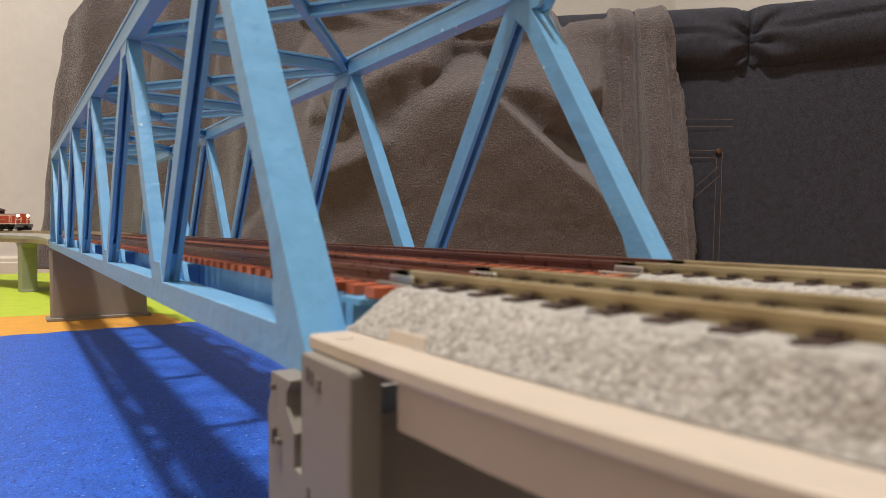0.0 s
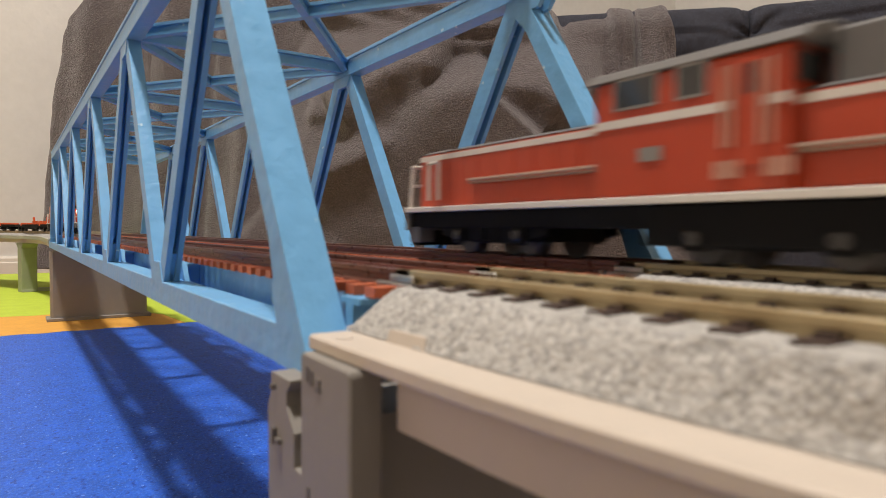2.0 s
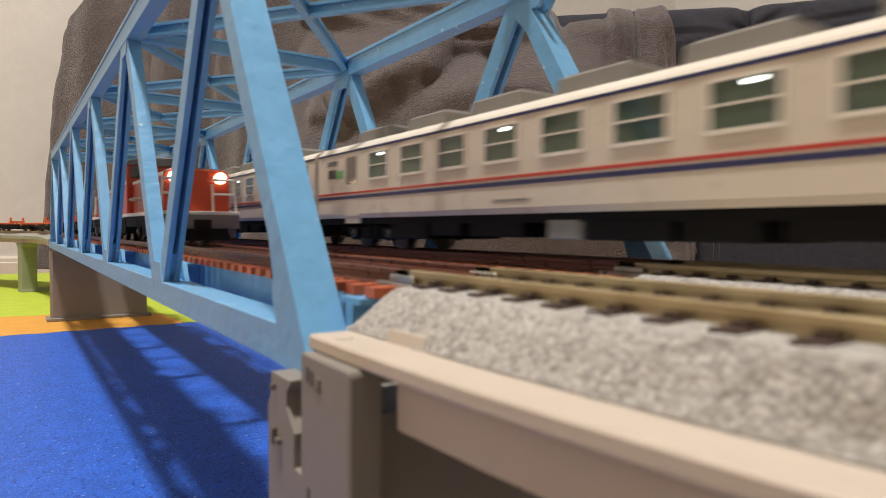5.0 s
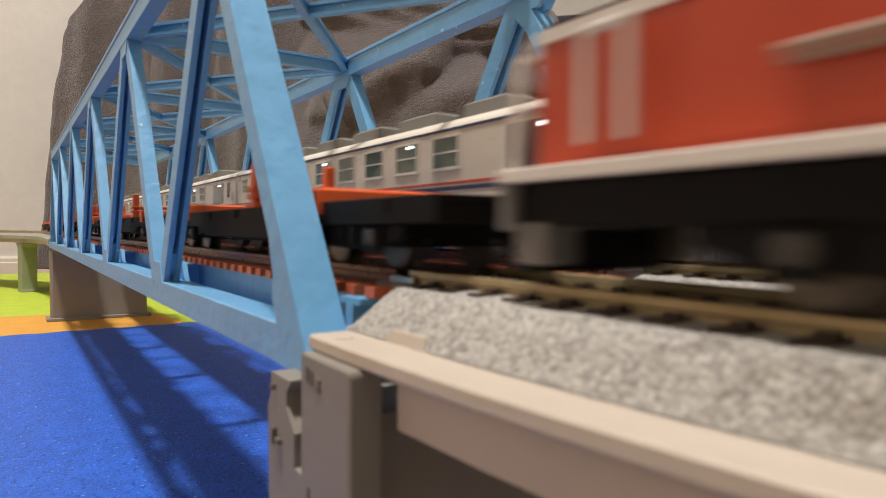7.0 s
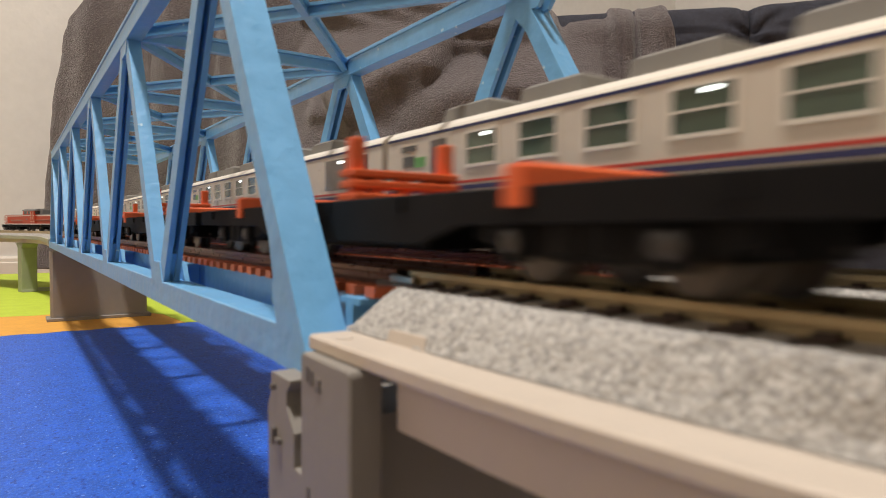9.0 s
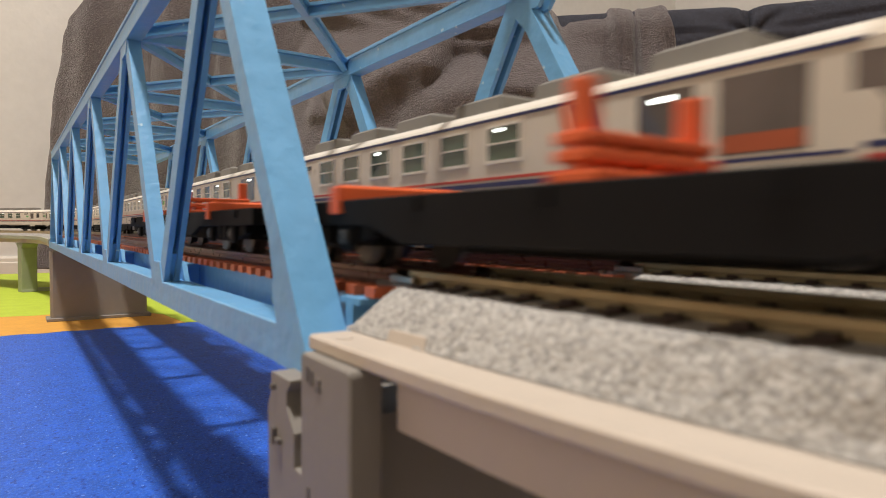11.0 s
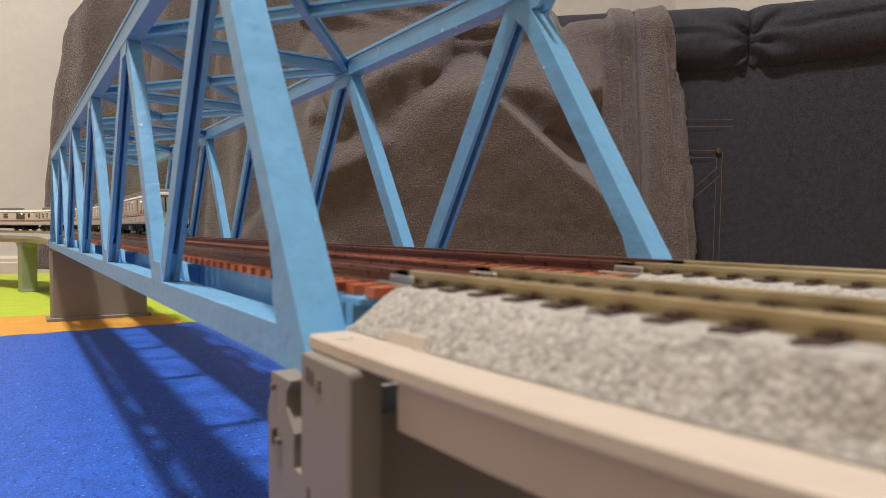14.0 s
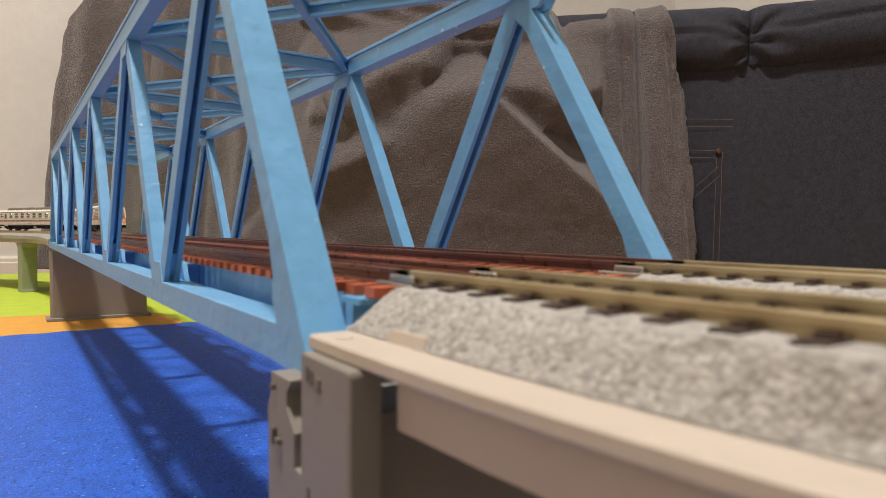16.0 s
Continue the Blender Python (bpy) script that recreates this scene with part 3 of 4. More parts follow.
def blanket_depth(u, z):
    wave = noise.noise(Vector((u * 0.006, z * 0.006, 1.7)))
    d = 32 + 0.05 * (300 - z) + 9 * wave
    # the rolls that sag under the seat edge, one below the other
    for crest, high, up, down in ((((400, 410), (500, 362), (560, 336), (620, 318), (690, 314), (745, 326), (800, 350)), 54, 0.55, 0.9),
                                  (((440, 430), (540, 378), (590, 352), (640, 338), (700, 336), (770, 352)), 62, 0.55, 0.9),
                                  (((500, 440), (600, 372), (650, 358), (720, 356), (780, 372)), 68, 0.5, 0.8),
                                  (((400, 320), (440, 306), (530, 304), (616, 299), (690, 304), (750, 318), (815, 340)), 44, 0.35, 0.25)):
        d = soft_max(d, roll(u, z, crest, high, up, down), 3.0)
    # the large tent: a steep right flank, a soft left one, a front that hangs slightly inwards
    apex = (690, 250)
    front = 112 - 0.30 * (250 - z) + 5 * wave
    top = 112 - 1.15 * side(u, z, (572, 212), apex)
    top_right = 112 - 0.95 * side(u, z, apex, (800, 232))
    left = 110 - 0.55 * side(u, z, (545, 30), (655, 240))
    right = 112 - 2.0 * side(u, z, apex, (888, 37))
    tent = soft_min(soft_min(front, right, 2.5), soft_min(left, soft_min(top, top_right, 12.0), 10.0), 9.0)
    d = soft_max(d, tent, 9.0)
    # softer folds beside it
    d = soft_max(d, roll(u, z, ((470, 205), (510, 232), (565, 268), (615, 282), (655, 268)), 100, 0.6, 0.58), 9.0)
    d = soft_max(d, roll(u, z, ((425, 118), (470, 138), (515, 153), (560, 176), (590, 205)), 94, 0.5, 0.72), 8.0)
    d = soft_max(d, roll(u, z, ((420, 226), (470, 222), (520, 240), (560, 262)), 70, 0.5, 0.6), 8.0)
    d = soft_max(d, roll(u, z, ((690, 252), (765, 243), (800, 222), (824, 190)), 96, 0.75, 0.62, (10.0, 50.0)), 9.0)
    d = soft_max(d, roll(u, z, ((330, 60), (420, 20), (500, -20)), 75, 0.4, 0.6), 10.0)
    # upright folds towards the sofa's end
    for fold_u, high in ((345, 26), (208, 14), (70, 12)):
        d += high * math.exp(-((u - fold_u - 0.05 * (z - 200)) / 26) ** 2)
    d -= 15 * math.exp(-((u - 270 - 0.04 * (z - 200)) / 13) ** 2)
    # a dark slot behind the last fold
    s, t = seg(u, z, (832, 214), (812, 140))
    d -= 20 * math.exp(-(s / 10) ** 2) * max(0.0, math.sin(math.pi * t)) ** 0.5 if 0 < t < 1 else 0
    # the flat panel and the turned-back band at the hem, with their seams
    k = 1 / (1 + math.exp(-(u - 846) / 2.2))
    d = d * (1 - k) + (34 + 0.03 * (300 - z) + 5 * wave + 5 * math.sin(u * 0.11 + 0.4 * wave) * max(0.0, min(1.0, (z - 260) / 60))) * k
    d += 3.5 * k * math.exp(-((u - 866 - 0.05 * (330 - z)) / 9) ** 2)
    d -= 7 * math.exp(-((u - 851) / 2.0) ** 2) * max(0.0, min(1.0, (165 - z) / 30))
    d = soft_max(d, tent, 3.0)
    line = 891 + 0.045 * (330 - z)
    d += 13 / (1 + math.exp(-(u - line - 4) / 1.8)) - 10 * math.exp(-((u - line) / 3.0) ** 2)
    d -= 4.0 * math.exp(-((u - 868 - 0.055 * (330 - z)) / 1.5) ** 2) * max(0.0, min(1.0, (z - 150) / 30))
    d -= 3.5 * math.exp(-((u - 925 - 0.12 * (320 - z)) / 1.5) ** 2)
    d += 3.0 * math.sin((u - 900) * 0.16 + 2 * wave) * (1 / (1 + math.exp(-(u - 897) / 3)))
    d -= 2.5 * math.exp(-((u - 182) / 2.5) ** 2)
    p = Vector((u * 0.012, z * 0.012, 3.1))
    return d + 2.5 * noise.noise(p) + 1.8 * noise.noise(p * 3.1) + 0.7 * noise.noise(p * 9)


BLANKET_TOP = [(-60, 480), (300, 480), (600, 474), (700, 440), (748, 420), (796, 404), (818, 376), (828, 354), (842, 361), (893, 365), (907, 373), (929, 370), (980, 369)]


def blanket():
    s = Shape()
    nu, nv = 420, 230
    k = 0
    for j in range(nv + 1):
        for i in range(nu + 1):
            u = -60 + (1040.0) * i / nu
            top = lerp_table(u, BLANKET_TOP)
            v = (top + 210) * j / nv
            r = 34.0
            z = min(v, top - r)
            back, zz = 0.0, z
            over = v - (top - r)
            if over > 0:
                a = min(over / r, math.pi / 2)
                back, zz = r * (1 - math.cos(a)), top - r + r * math.sin(a)
                if over > r * math.pi / 2:
                    back += over - r * math.pi / 2
            left = lerp_table(zz, [(0, -44), (99, -34), (251, -20), (364, -4), (386, 4), (429, 46), (480, 100)])
            edge = lerp_table(zz, [(0, 972), (32, 968), (123, 961), (218, 953), (290, 941), (354, 930), (380, 922)])
            uu = left + (edge - left) * (u + 60) / 1040.0
            d = blanket_depth(uu, zz) * (1 if over <= 0 else max(0.25, 1 - over / 160))
            round_off = max(0.0, 1 - (uu - left) / 40)
            d -= 70 * round_off ** 2.2
            hem = math.exp(-((edge - uu) / 5) ** 2)
            d += 3.0 * hem * (1 + 0.5 * noise.noise(Vector((zz * 0.25, 2, 0)))) - max(0.0, 1 - (edge - uu) / 1.6) * 8
            uu += 2.0 * noise.noise(Vector((zz * 0.14, 0, 1))) * hem + 6 * noise.noise(Vector((zz * 0.02, 0, 7))) * hem
            s.v.append(on_sofa(uu, d - back, zz if over <= r * math.pi / 2 else zz + 8 * noise.noise(Vector((u * 0.01, v * 0.01, 0)))))
    w = nu + 1
    for j in range(nv):
        for i in range(nu):
            a = j * w + i
            s.f.append((a, a + 1, a + 1 + w, a + w))
    ob = solid("throw_blanket", s, BLANKET, "grey-brown fleece blanket draped in deep folds over the sofa", "blanket", smooth=True)
    thick = ob.modifiers.new("thickness", "SOLIDIFY")
    thick.thickness, thick.offset = 0.003, -1


def sofa():
    so = thing("sofa", "sofa in a dark indigo denim cover with gathered cushion edge", "sofa")
    front = Shape()
    nu, nz = 110, 60
    for j in range(nz + 1):
        for i in range(nu + 1):
            u, z = 330 + 1370 * i / nu, 300 * j / nz
            d = 1.5 * noise.noise(Vector((u * 0.01, z * 0.006, 1))) - (3.0 * math.exp(-((u - 1022) / 3.5) ** 2) if z < 296 else 0)
            front.v.append(on_sofa(u, d, z))
    for j in range(nz):
        for i in range(nu):
            a = j * (nu + 1) + i
            front.f.append((a, a + 1, a + nu + 2, a + nu + 1))
    part("front_panel", front, DENIM, so, smooth=True)
    body = Shape()
    body.loft([[on_sofa(330, -8, z) for z in (5, 300)] + [on_sofa(330, -540, z) for z in (300, 5)], [on_sofa(1700, -8, z) for z in (5, 300)] + [on_sofa(1700, -540, z) for z in (300, 5)]])
    part("base", body, DENIM, so)
    arm = Shape().loft([[on_sofa(u, -30, 300), on_sofa(u, -30, 400), on_sofa(u, -60, 425), on_sofa(u, -240, 425), on_sofa(u, -240, 300)] for u in (335, 690)])
    part("armrest", arm, DENIM, so)
    for u0, u1 in ((560, 1037.4), (1038.6, 1700)):
        cush = Shape()
        rings = []
        n = 120
        for i in range(n + 1):
            u = u0 + (u1 - u0) * i / n
            e = min(u - u0, u1 - u) if u0 > 1000 else u1 - u
            g = 1 - math.exp(-e / 14)
            wr = math.exp(-e / 30)
            ring = []
            for q in range(30):
                a = -math.pi / 2 + math.pi * q / 29
                rise = 0.10 * max(0.0, u - 1040)
                zz = 322 + 43 * math.sin(a) * (0.88 + 0.12 * g) + rise * (1 - 0.6 * (math.sin(a) + 1) / 2)
                dd = -6 + 26 * math.cos(a) ** 0.8 * (0.45 + 0.55 * g)
                # gathers that fan out from the join, and a long crease along the middle
                fan = math.atan2(zz - 318, e + 4)
                dd += 6.5 * wr * min(1.0, e / 7) * math.sin(8 * fan + 3.0 * noise.noise(Vector((u * 0.03, q * 0.12, u0))))
                dd -= 5.0 * math.exp(-((zz - 326 - 1.3 * rise - 3 * noise.noise(Vector((u * 0.015, 0, 4)))) / 3.2) ** 2) * (1 - 0.7 * wr)
                dd += 2.0 * noise.noise(Vector((u * 0.02, q * 0.14, 5)))
                ring.append(on_sofa(u, dd, zz))
            ring += [on_sofa(u, -535, 374), on_sofa(u, -535, 285)]
            rings.append(ring)
        cush.loft(rings)
        part("seat_cushion", cush, DENIM, so, "puffed denim cushion edge, gathered at the join", smooth=True)

    def stitch(pts, name="stitching"):
        s = Shape()
        for (u0, z0), (u1, z1) in zip(pts, pts[1:]):
            n = max(2, int(math.hypot(u1 - u0, z1 - z0) / 2.8))
            for i in range(n):
                a, b = i / n, (i + 0.72) / n
                s.rod(on_sofa(u0 + (u1 - u0) * a, 2.2, z0 + (z1 - z0) * a), on_sofa(u0 + (u1 - u0) * b, 2.2, z0 + (z1 - z0) * b), 0.32, 5)
        part(name, s, THREAD, so, "ochre topstitching")
    stitch([(940, 217.5), (1021, 215)])
    stitch([(940, 207), (1021, 205)])
    stitch([(940, 176), (1000, 173.5)])
    stitch([(940, 166), (1000, 164)])
    stitch([(1007.5, 172), (1005.5, 10)])
    stitch([(1000.5, 164), (998, 10)])
    stitch([(966, 105), (1006, 141)])
    stitch([(966, 118), (1003, 152)])
    part("rivet", Shape().lathe([(0.4, 0), (3.6, 0), (3.9, 1.2), (2.7, 2.1), (0.9, 2.4)], "z", sides=18), RIVET, so, "small bronze jeans rivet", smooth=True,
         at=Matrix.Translation(Vector(on_sofa(1002.5, 1.5, 173)) * MM) @ Vector((SOFA_N.x, SOFA_N.y, 0)).to_track_quat("Z", "Y").to_matrix().to_4x4())


sofa()
blanket()


# ---- viaduct beyond the bridge ----
def viaduct_far():
    v = thing("curved_viaduct", "grey-green plastic double-track viaduct curving away past the bridge", "viaduct")
    mid, r = (TRACK_Y[0] + TRACK_Y[1]) / 2, (CURVE_R[0] + CURVE_R[1]) / 2
    z = CHORD_Z

    def sweep(profile, s0, s1, n):
        rings = []
        for i in range(n + 1):
            x, y, a = arc(mid, r, s0 + (s1 - s0) * i / n)
            rings.append([(x - p * math.sin(a) * -1 * -1, y + p * math.cos(a), h) for p, h in profile])
        return Shape().loft(rings)
    w = WIDTH / 2 + 1
    s0, s1 = BRIDGE_END - 7, -1650
    part("deck", sweep([(-w, z + 2.4), (w, z + 2.4), (w, z + 5.6), (w - 1.5, z + 5.6), (w - 1.5, z + 4.6), (-w + 1.5, z + 4.6), (-w + 1.5, z + 5.6), (-w, z + 5.6)], s0, s1, 90), PLATE_GREY, v)
    part("girder", sweep([(-w + 4, z - 1.5), (w - 4, z - 1.5), (w - 4, z + 2.4), (-w + 4, z + 2.4)], s0, s1, 90), PLATE_CREAM, v)
    for ty, r1 in zip(TRACK_Y, CURVE_R):
        off = ty - mid
        t = thing("curved_track", "grey ballasted model track on the curved viaduct", "railway track", "tracks on the curved viaduct")
        part("ballast", sweep([(off - 12, z + 4.5), (off + 12, z + 4.5), (off + 8.5, z + 8), (off - 8.5, z + 8)], s0, s1, 90), BALLAST, t)
        for dy in (-4.95, 4.95):
            part("rail", sweep([(off + dy - 0.45, z + 8), (off + dy + 0.45, z + 8), (off + dy + 0.45, z + 10.2), (off + dy - 0.45, z + 10.2)], s0, s1, 90), BRASS, t)
    for s in (-715, -900, -1120, -1340, -1560):
        x, y, a = arc(mid, r, s)
        p = thing("viaduct_pier", "grey-green plastic viaduct pier with two legs", "bridge pier", "curved viaduct piers", at=(x, y, 0), turn=math.degrees(a))
        for yy in (-30.5, 14.0):
            leg = Shape().prism([(-6.5, 0), (6.5, 0), (5.5, 3), (5.5, 44), (9.5, z - 2.2), (-9.5, z - 2.2), (-5.5, 44), (-5.5, 3)], "y", yy, yy + 14)
            part("leg", leg, PIER_GREEN, p, bevel=0.5)
        part("base_bar", Shape().box(-6, -16, 0, 6, 14, 3), PIER_GREEN, p)
        part("cap", Shape().box(-9.5, -31, z - 2.2, 9.5, 31, z - 1.5), PIER_GREEN, p)


viaduct_far()


# ---- trains ----
LOCO_RED = material("loco_vermilion_paint", (0.47, 0.055, 0.018), 0.35, vary=0.05, scale=300)
RAIL_BEIGE = material("dusty_beige_rail", (0.36, 0.25, 0.19), 0.5, vary=0.1, scale=300)
LOCO_GREY = material("loco_grey_roof", (0.15, 0.145, 0.14), 0.5, vary=0.08, scale=300)
TRIM_WHITE = material("white_trim_paint", (0.70, 0.66, 0.60), 0.4, vary=0.04, scale=300)
def dull(m, level):
    m.node_tree.nodes["Principled BSDF"].inputs["Specular IOR Level"].default_value = level
    return m


BLACK = dull(material("black_underframe_plastic", (0.007, 0.0068, 0.007), 0.7, vary=0.2, scale=400), 0.15)
WHEEL_STEEL = material("blackened_wheel", (0.10, 0.095, 0.09), 0.35, metal=0.8, vary=0.2, scale=400)
CREAM = material("coach_cream_paint", (0.68, 0.61, 0.51), 0.3, vary=0.03, scale=200)
ROOF_CREAM = material("coach_roof_ivory", (0.80, 0.75, 0.66), 0.35, vary=0.03, scale=200)
NAVY = material("navy_stripe_paint", (0.025, 0.03, 0.11), 0.35, vary=0.05)
STRIPE_RED = material("red_stripe_paint", (0.52, 0.05, 0.035), 0.35, vary=0.05)
STRIPE_PINK = material("salmon_stripe_paint", (0.62, 0.33, 0.24), 0.35, vary=0.05)
AC_GREY = material("air_conditioner_grey", (0.20, 0.19, 0.17), 0.6, vary=0.06, scale=300)
PANE_GREEN = material("green_tinted_pane", (0.085, 0.125, 0.085), 0.12, vary=0.35, scale=120, coat=0.3)
PANE_BROWN = material("smoky_pane", (0.13, 0.10, 0.085), 0.1, vary=0.4, scale=120, coat=0.3)
PANE_PALE = material("pale_windscreen", (0.30, 0.27, 0.235), 0.1, vary=0.4, scale=90, coat=0.3)
PANE_DARK = material("dark_cab_pane", (0.05, 0.05, 0.05), 0.1, vary=0.3, scale=120, coat=0.3)
SEAT_ORANGE = material("orange_seat_interior", (0.42, 0.09, 0.03), 0.6, vary=0.1)
WAGON_ORANGE = material("orange_wagon_paint", (0.78, 0.13, 0.03), 0.45, vary=0.06, scale=300)
GREEN_SIGN = material("green_headmark", (0.05, 0.75, 0.16), 0.4, vary=0.02, glow=1.2)
WHITE_SIGN = material("white_headmark", (0.8, 0.95, 0.85), 0.4, vary=0.02, glow=0.8)
TAIL_RED = material("tail_lamp_red", (0.95, 0.16, 0.06), 0.3, vary=0.0, glow=1.6)
HEAD_WARM = material("warm_headlight", (1.0, 0.83, 0.55), 0.3, vary=0.0, glow=7.0)
CABIN_LIGHT = material("cabin_light_tube", (0.95, 1.0, 0.96), 0.3, vary=0.0, glow=4.0)
AMBER = material("amber_plastic", (0.45, 0.20, 0.03), 0.4, vary=0.1)
GREEN_MARK = material("green_class_mark", (0.16, 0.42, 0.14), 0.5, vary=0.05)
SOCKET = material("grey_equipment_box", (0.26, 0.25, 0.23), 0.55, vary=0.08, scale=300)

WHEEL = Shape().lathe([(0.6, -1.0), (2.5, -1.0), (2.75, -0.8), (2.75, 0.5), (3.3, 0.6), (3.3, 1.0), (0.6, 1.0)], "y", sides=18).mesh("wheel", WHEEL_STEEL, smooth=False)


def bogie(parent, x, base=13.5, axles=2, long=24.0):
    """A bogie with side frames, springs, axle boxes and wheels."""
    s = Shape().box(x - long / 2 + 1.5, -6.6, 2.2, x + long / 2 - 1.5, 6.6, 5.4)
    b = part("bogie", s, BLACK, parent, "black bogie with axle boxes")
    for sy in (-1, 1):
        y0, y1 = sorted((sy * 6.6, sy * 7.8))
        fr = Shape().prism([(x - long / 2, 3.2), (x - long / 2 + 3, 2.4), (x - 3, 1.9), (x + 3, 1.9), (x + long / 2 - 3, 2.4), (x + long / 2, 3.2), (x + long / 2, 4.4), (x - long / 2, 4.4)], "y", y0, y1)
        part("side_frame", fr, BLACK, b, bevel=0.12)
        for i in range(axles):
            ax = x + (i - (axles - 1) / 2) * base
            p, q = sorted((sy * 7.8, sy * 8.5))
            part("axle_box", Shape().box(ax - 1.5, p, 1.7, ax + 1.5, q, 4.2), BLACK, b, bevel=0.15)
        p, q = sorted((sy * 7.7, sy * 8.3))
        for sx in (-1.45, 1.45):
            part("spring", Shape().box(x + sx - 0.95, p, 2.2, x + sx + 0.95, q, 4.8), BLACK, b, bevel=0.2)
    for i in range(axles):
        for sy in (-1, 1):
            part("axle_cap", Shape().lathe([(0.2, 0), (0.8, 0), (0.8, 0.35), (0.5, 0.5)], "y", sides=10), WHEEL_STEEL, b, "dull steel axle-box cap",
                 at=Matrix.Translation(Vector((x + (i - (axles - 1) / 2) * base, sy * 8.4, 3.1)) * MM) @ (pose(0, 0, 0, 0, 0, 180) if sy < 0 else Matrix.Identity(4)))
    for i in range(axles):
        for sy in (-1, 1):
            part("wheel", WHEEL, None, b, at=Matrix.Translation(Vector((x + (i - (axles - 1) / 2) * base, sy * 4.95, 2.75)) * MM) @ (Matrix.Identity(4) if sy < 0 else pose(0, 0, 0, 0, 0, 180)))
    return b


def coupler(parent, x, way, mat=None):
    s = Shape().box(min(x, x + way * 3.0), -1.0, 3.8, max(x, x + way * 3.0), 1.0, 5.4)
    s.box(min(x + way * 1.6, x + way * 3.2), -1.8, 3.4, max(x + way * 1.6, x + way * 3.2), 1.8, 5.9)
    part("coupler", s, BLACK, parent)


def locomotive(lit, tail, label, group):
    """tail: how far the frame reaches behind the middle."""
    lo = thing("diesel_locomotive", label, "locomotive", group)
    h = 69.0
    part("underframe", Shape().box(-tail + 1, -8.4, 4.2, h - 1, 8.4, 7.0).box(-18, -8.6, 2.2, 16, 8.6, 6.9), BLACK, lo, "black underframe", bevel=0.2)
    part("running_board", Shape().box(-tail, -9.4, 7.0, h, 9.4, 7.9), TRIM_WHITE, lo, "white painted footplate edge", bevel=0.1)
    for a, b in ((23.0, 66.5), (1.8 - tail, -1.0)):
        hood = Shape()
        prof = [(-7.5, 7.9), (-7.5, 16.4), (-7.0, 17.4), (-5.6, 17.9), (5.6, 17.9), (7.0, 17.4), (7.5, 16.4), (7.5, 7.9)]
        hood.loft([[(a, y, z) for y, z in prof], [(b, y, z) for y, z in prof]])
        hd = part("hood", hood, LOCO_RED, lo, "vermilion bonnet", bevel=0.3)
        part("hood_top", Shape().prism([(-7.1, 17.45), (-5.7, 18.0), (-2.5, 18.25), (2.5, 18.25), (5.7, 18.0), (7.1, 17.45), (5.0, 17.3), (-5.0, 17.3)], "x", a + 0.3, b - 0.3), LOCO_GREY, hd, "grey bonnet top")
        for sy in (-1, 1):
            ya, yb = sorted((sy * 7.48, sy * 7.64))
            part("stripe", Shape().box(a, ya, 16.1, b, yb, 17.0), TRIM_WHITE, hd, "white line along the bonnet edge")
            lo_x, hi_x = min(a, b), max(a, b)
            for i in range(8):
                x = lo_x + 4 + i * (hi_x - lo_x - 8) / 8
                part("access_door", Shape().box(x, min(sy * 7.45, sy * 7.58), 8.6, x + (hi_x - lo_x - 8) / 8 - 0.4, max(sy * 7.45, sy * 7.58), 15.6), LOCO_RED, hd)
            ya = sy * 8.5
            start = 17 if lo_x < 0 else 0.2
            stop = 0.2 if lo_x < 0 else 16
            rail = Shape().rod((lo_x + start, ya, 12.0), (hi_x - stop, ya, 12.0), 0.26)
            for i in range(4):
                x = lo_x + start + 1 + i * (hi_x - lo_x - start - stop - 2) / 3
                rail.rod((x, ya, 12.0), (x, sy * 7.4, 12.0), 0.25)
            rail.box(lo_x + start, min(sy * 7.5, sy * 8.4), 11.4, hi_x - stop, max(sy * 7.5, sy * 8.4), 11.7)
            part("handrail", rail, RAIL_BEIGE, hd, "beige side ledge and rail")
    # cab
    cab = Shape().loft([[(x, y, z) for y, z in [(-9.2, 7.9), (-9.2, 21.4), (-8.4, 22.6), (8.4, 22.6), (9.2, 21.4), (9.2, 7.9)]] for x in (-1.0, 23.0)])
    cb = part("cab", cab, LOCO_RED, lo, "vermilion cab", bevel=0.25)
    part("cab_roof", Shape().loft([[(x, y, z) for y, z in [(-9.6, 21.9), (-8.6, 23.2), (-4, 24.4), (4, 24.4), (8.6, 23.2), (9.6, 21.9)]] for x in (-2.6, 24.4)]), LOCO_GREY, cb, "grey overhanging cab roof", bevel=0.2)
    part("exhaust", Shape().box(-8.0, -4.2, 18, -2.7, 4.2, 23.6), LOCO_GREY, cb, "grey exhaust stack", bevel=0.4)
    for sy in (-1, 1):
        f = lambda a, b: (min(sy * a, sy * b), max(sy * a, sy * b))
        ya, yb = f(9.18, 9.34)
        part("stripe", Shape().box(-1, ya, 16.2, 23, yb, 17.2), TRIM_WHITE, cb, "white band round the cab")
        for x0, x1 in ((14.0, 19.6), (7.8, 11.0)):
            ya, yb = f(9.15, 9.4)
            w = part("window", Shape().box(x0, ya, 18.5, x1, yb, 21.6), PANE_DARK, cb, "dark cab window")
            fr = Shape().box(x0 - 0.3, ya, 18.2, x1 + 0.3, yb, 18.5).box(x0 - 0.3, ya, 21.6, x1 + 0.3, yb, 21.9).box(x0 - 0.3, ya, 18.5, x0, yb, 21.6).box(x1, ya, 18.5, x1 + 0.3, yb, 21.6)
            part("frame", fr, SOCKET, w)
        ya, yb = f(9.15, 9.36)
        dr = part("door", Shape().box(1.2, ya, 10.4, 4.6, yb, 21.2), LOCO_RED, cb, bevel=0.1)
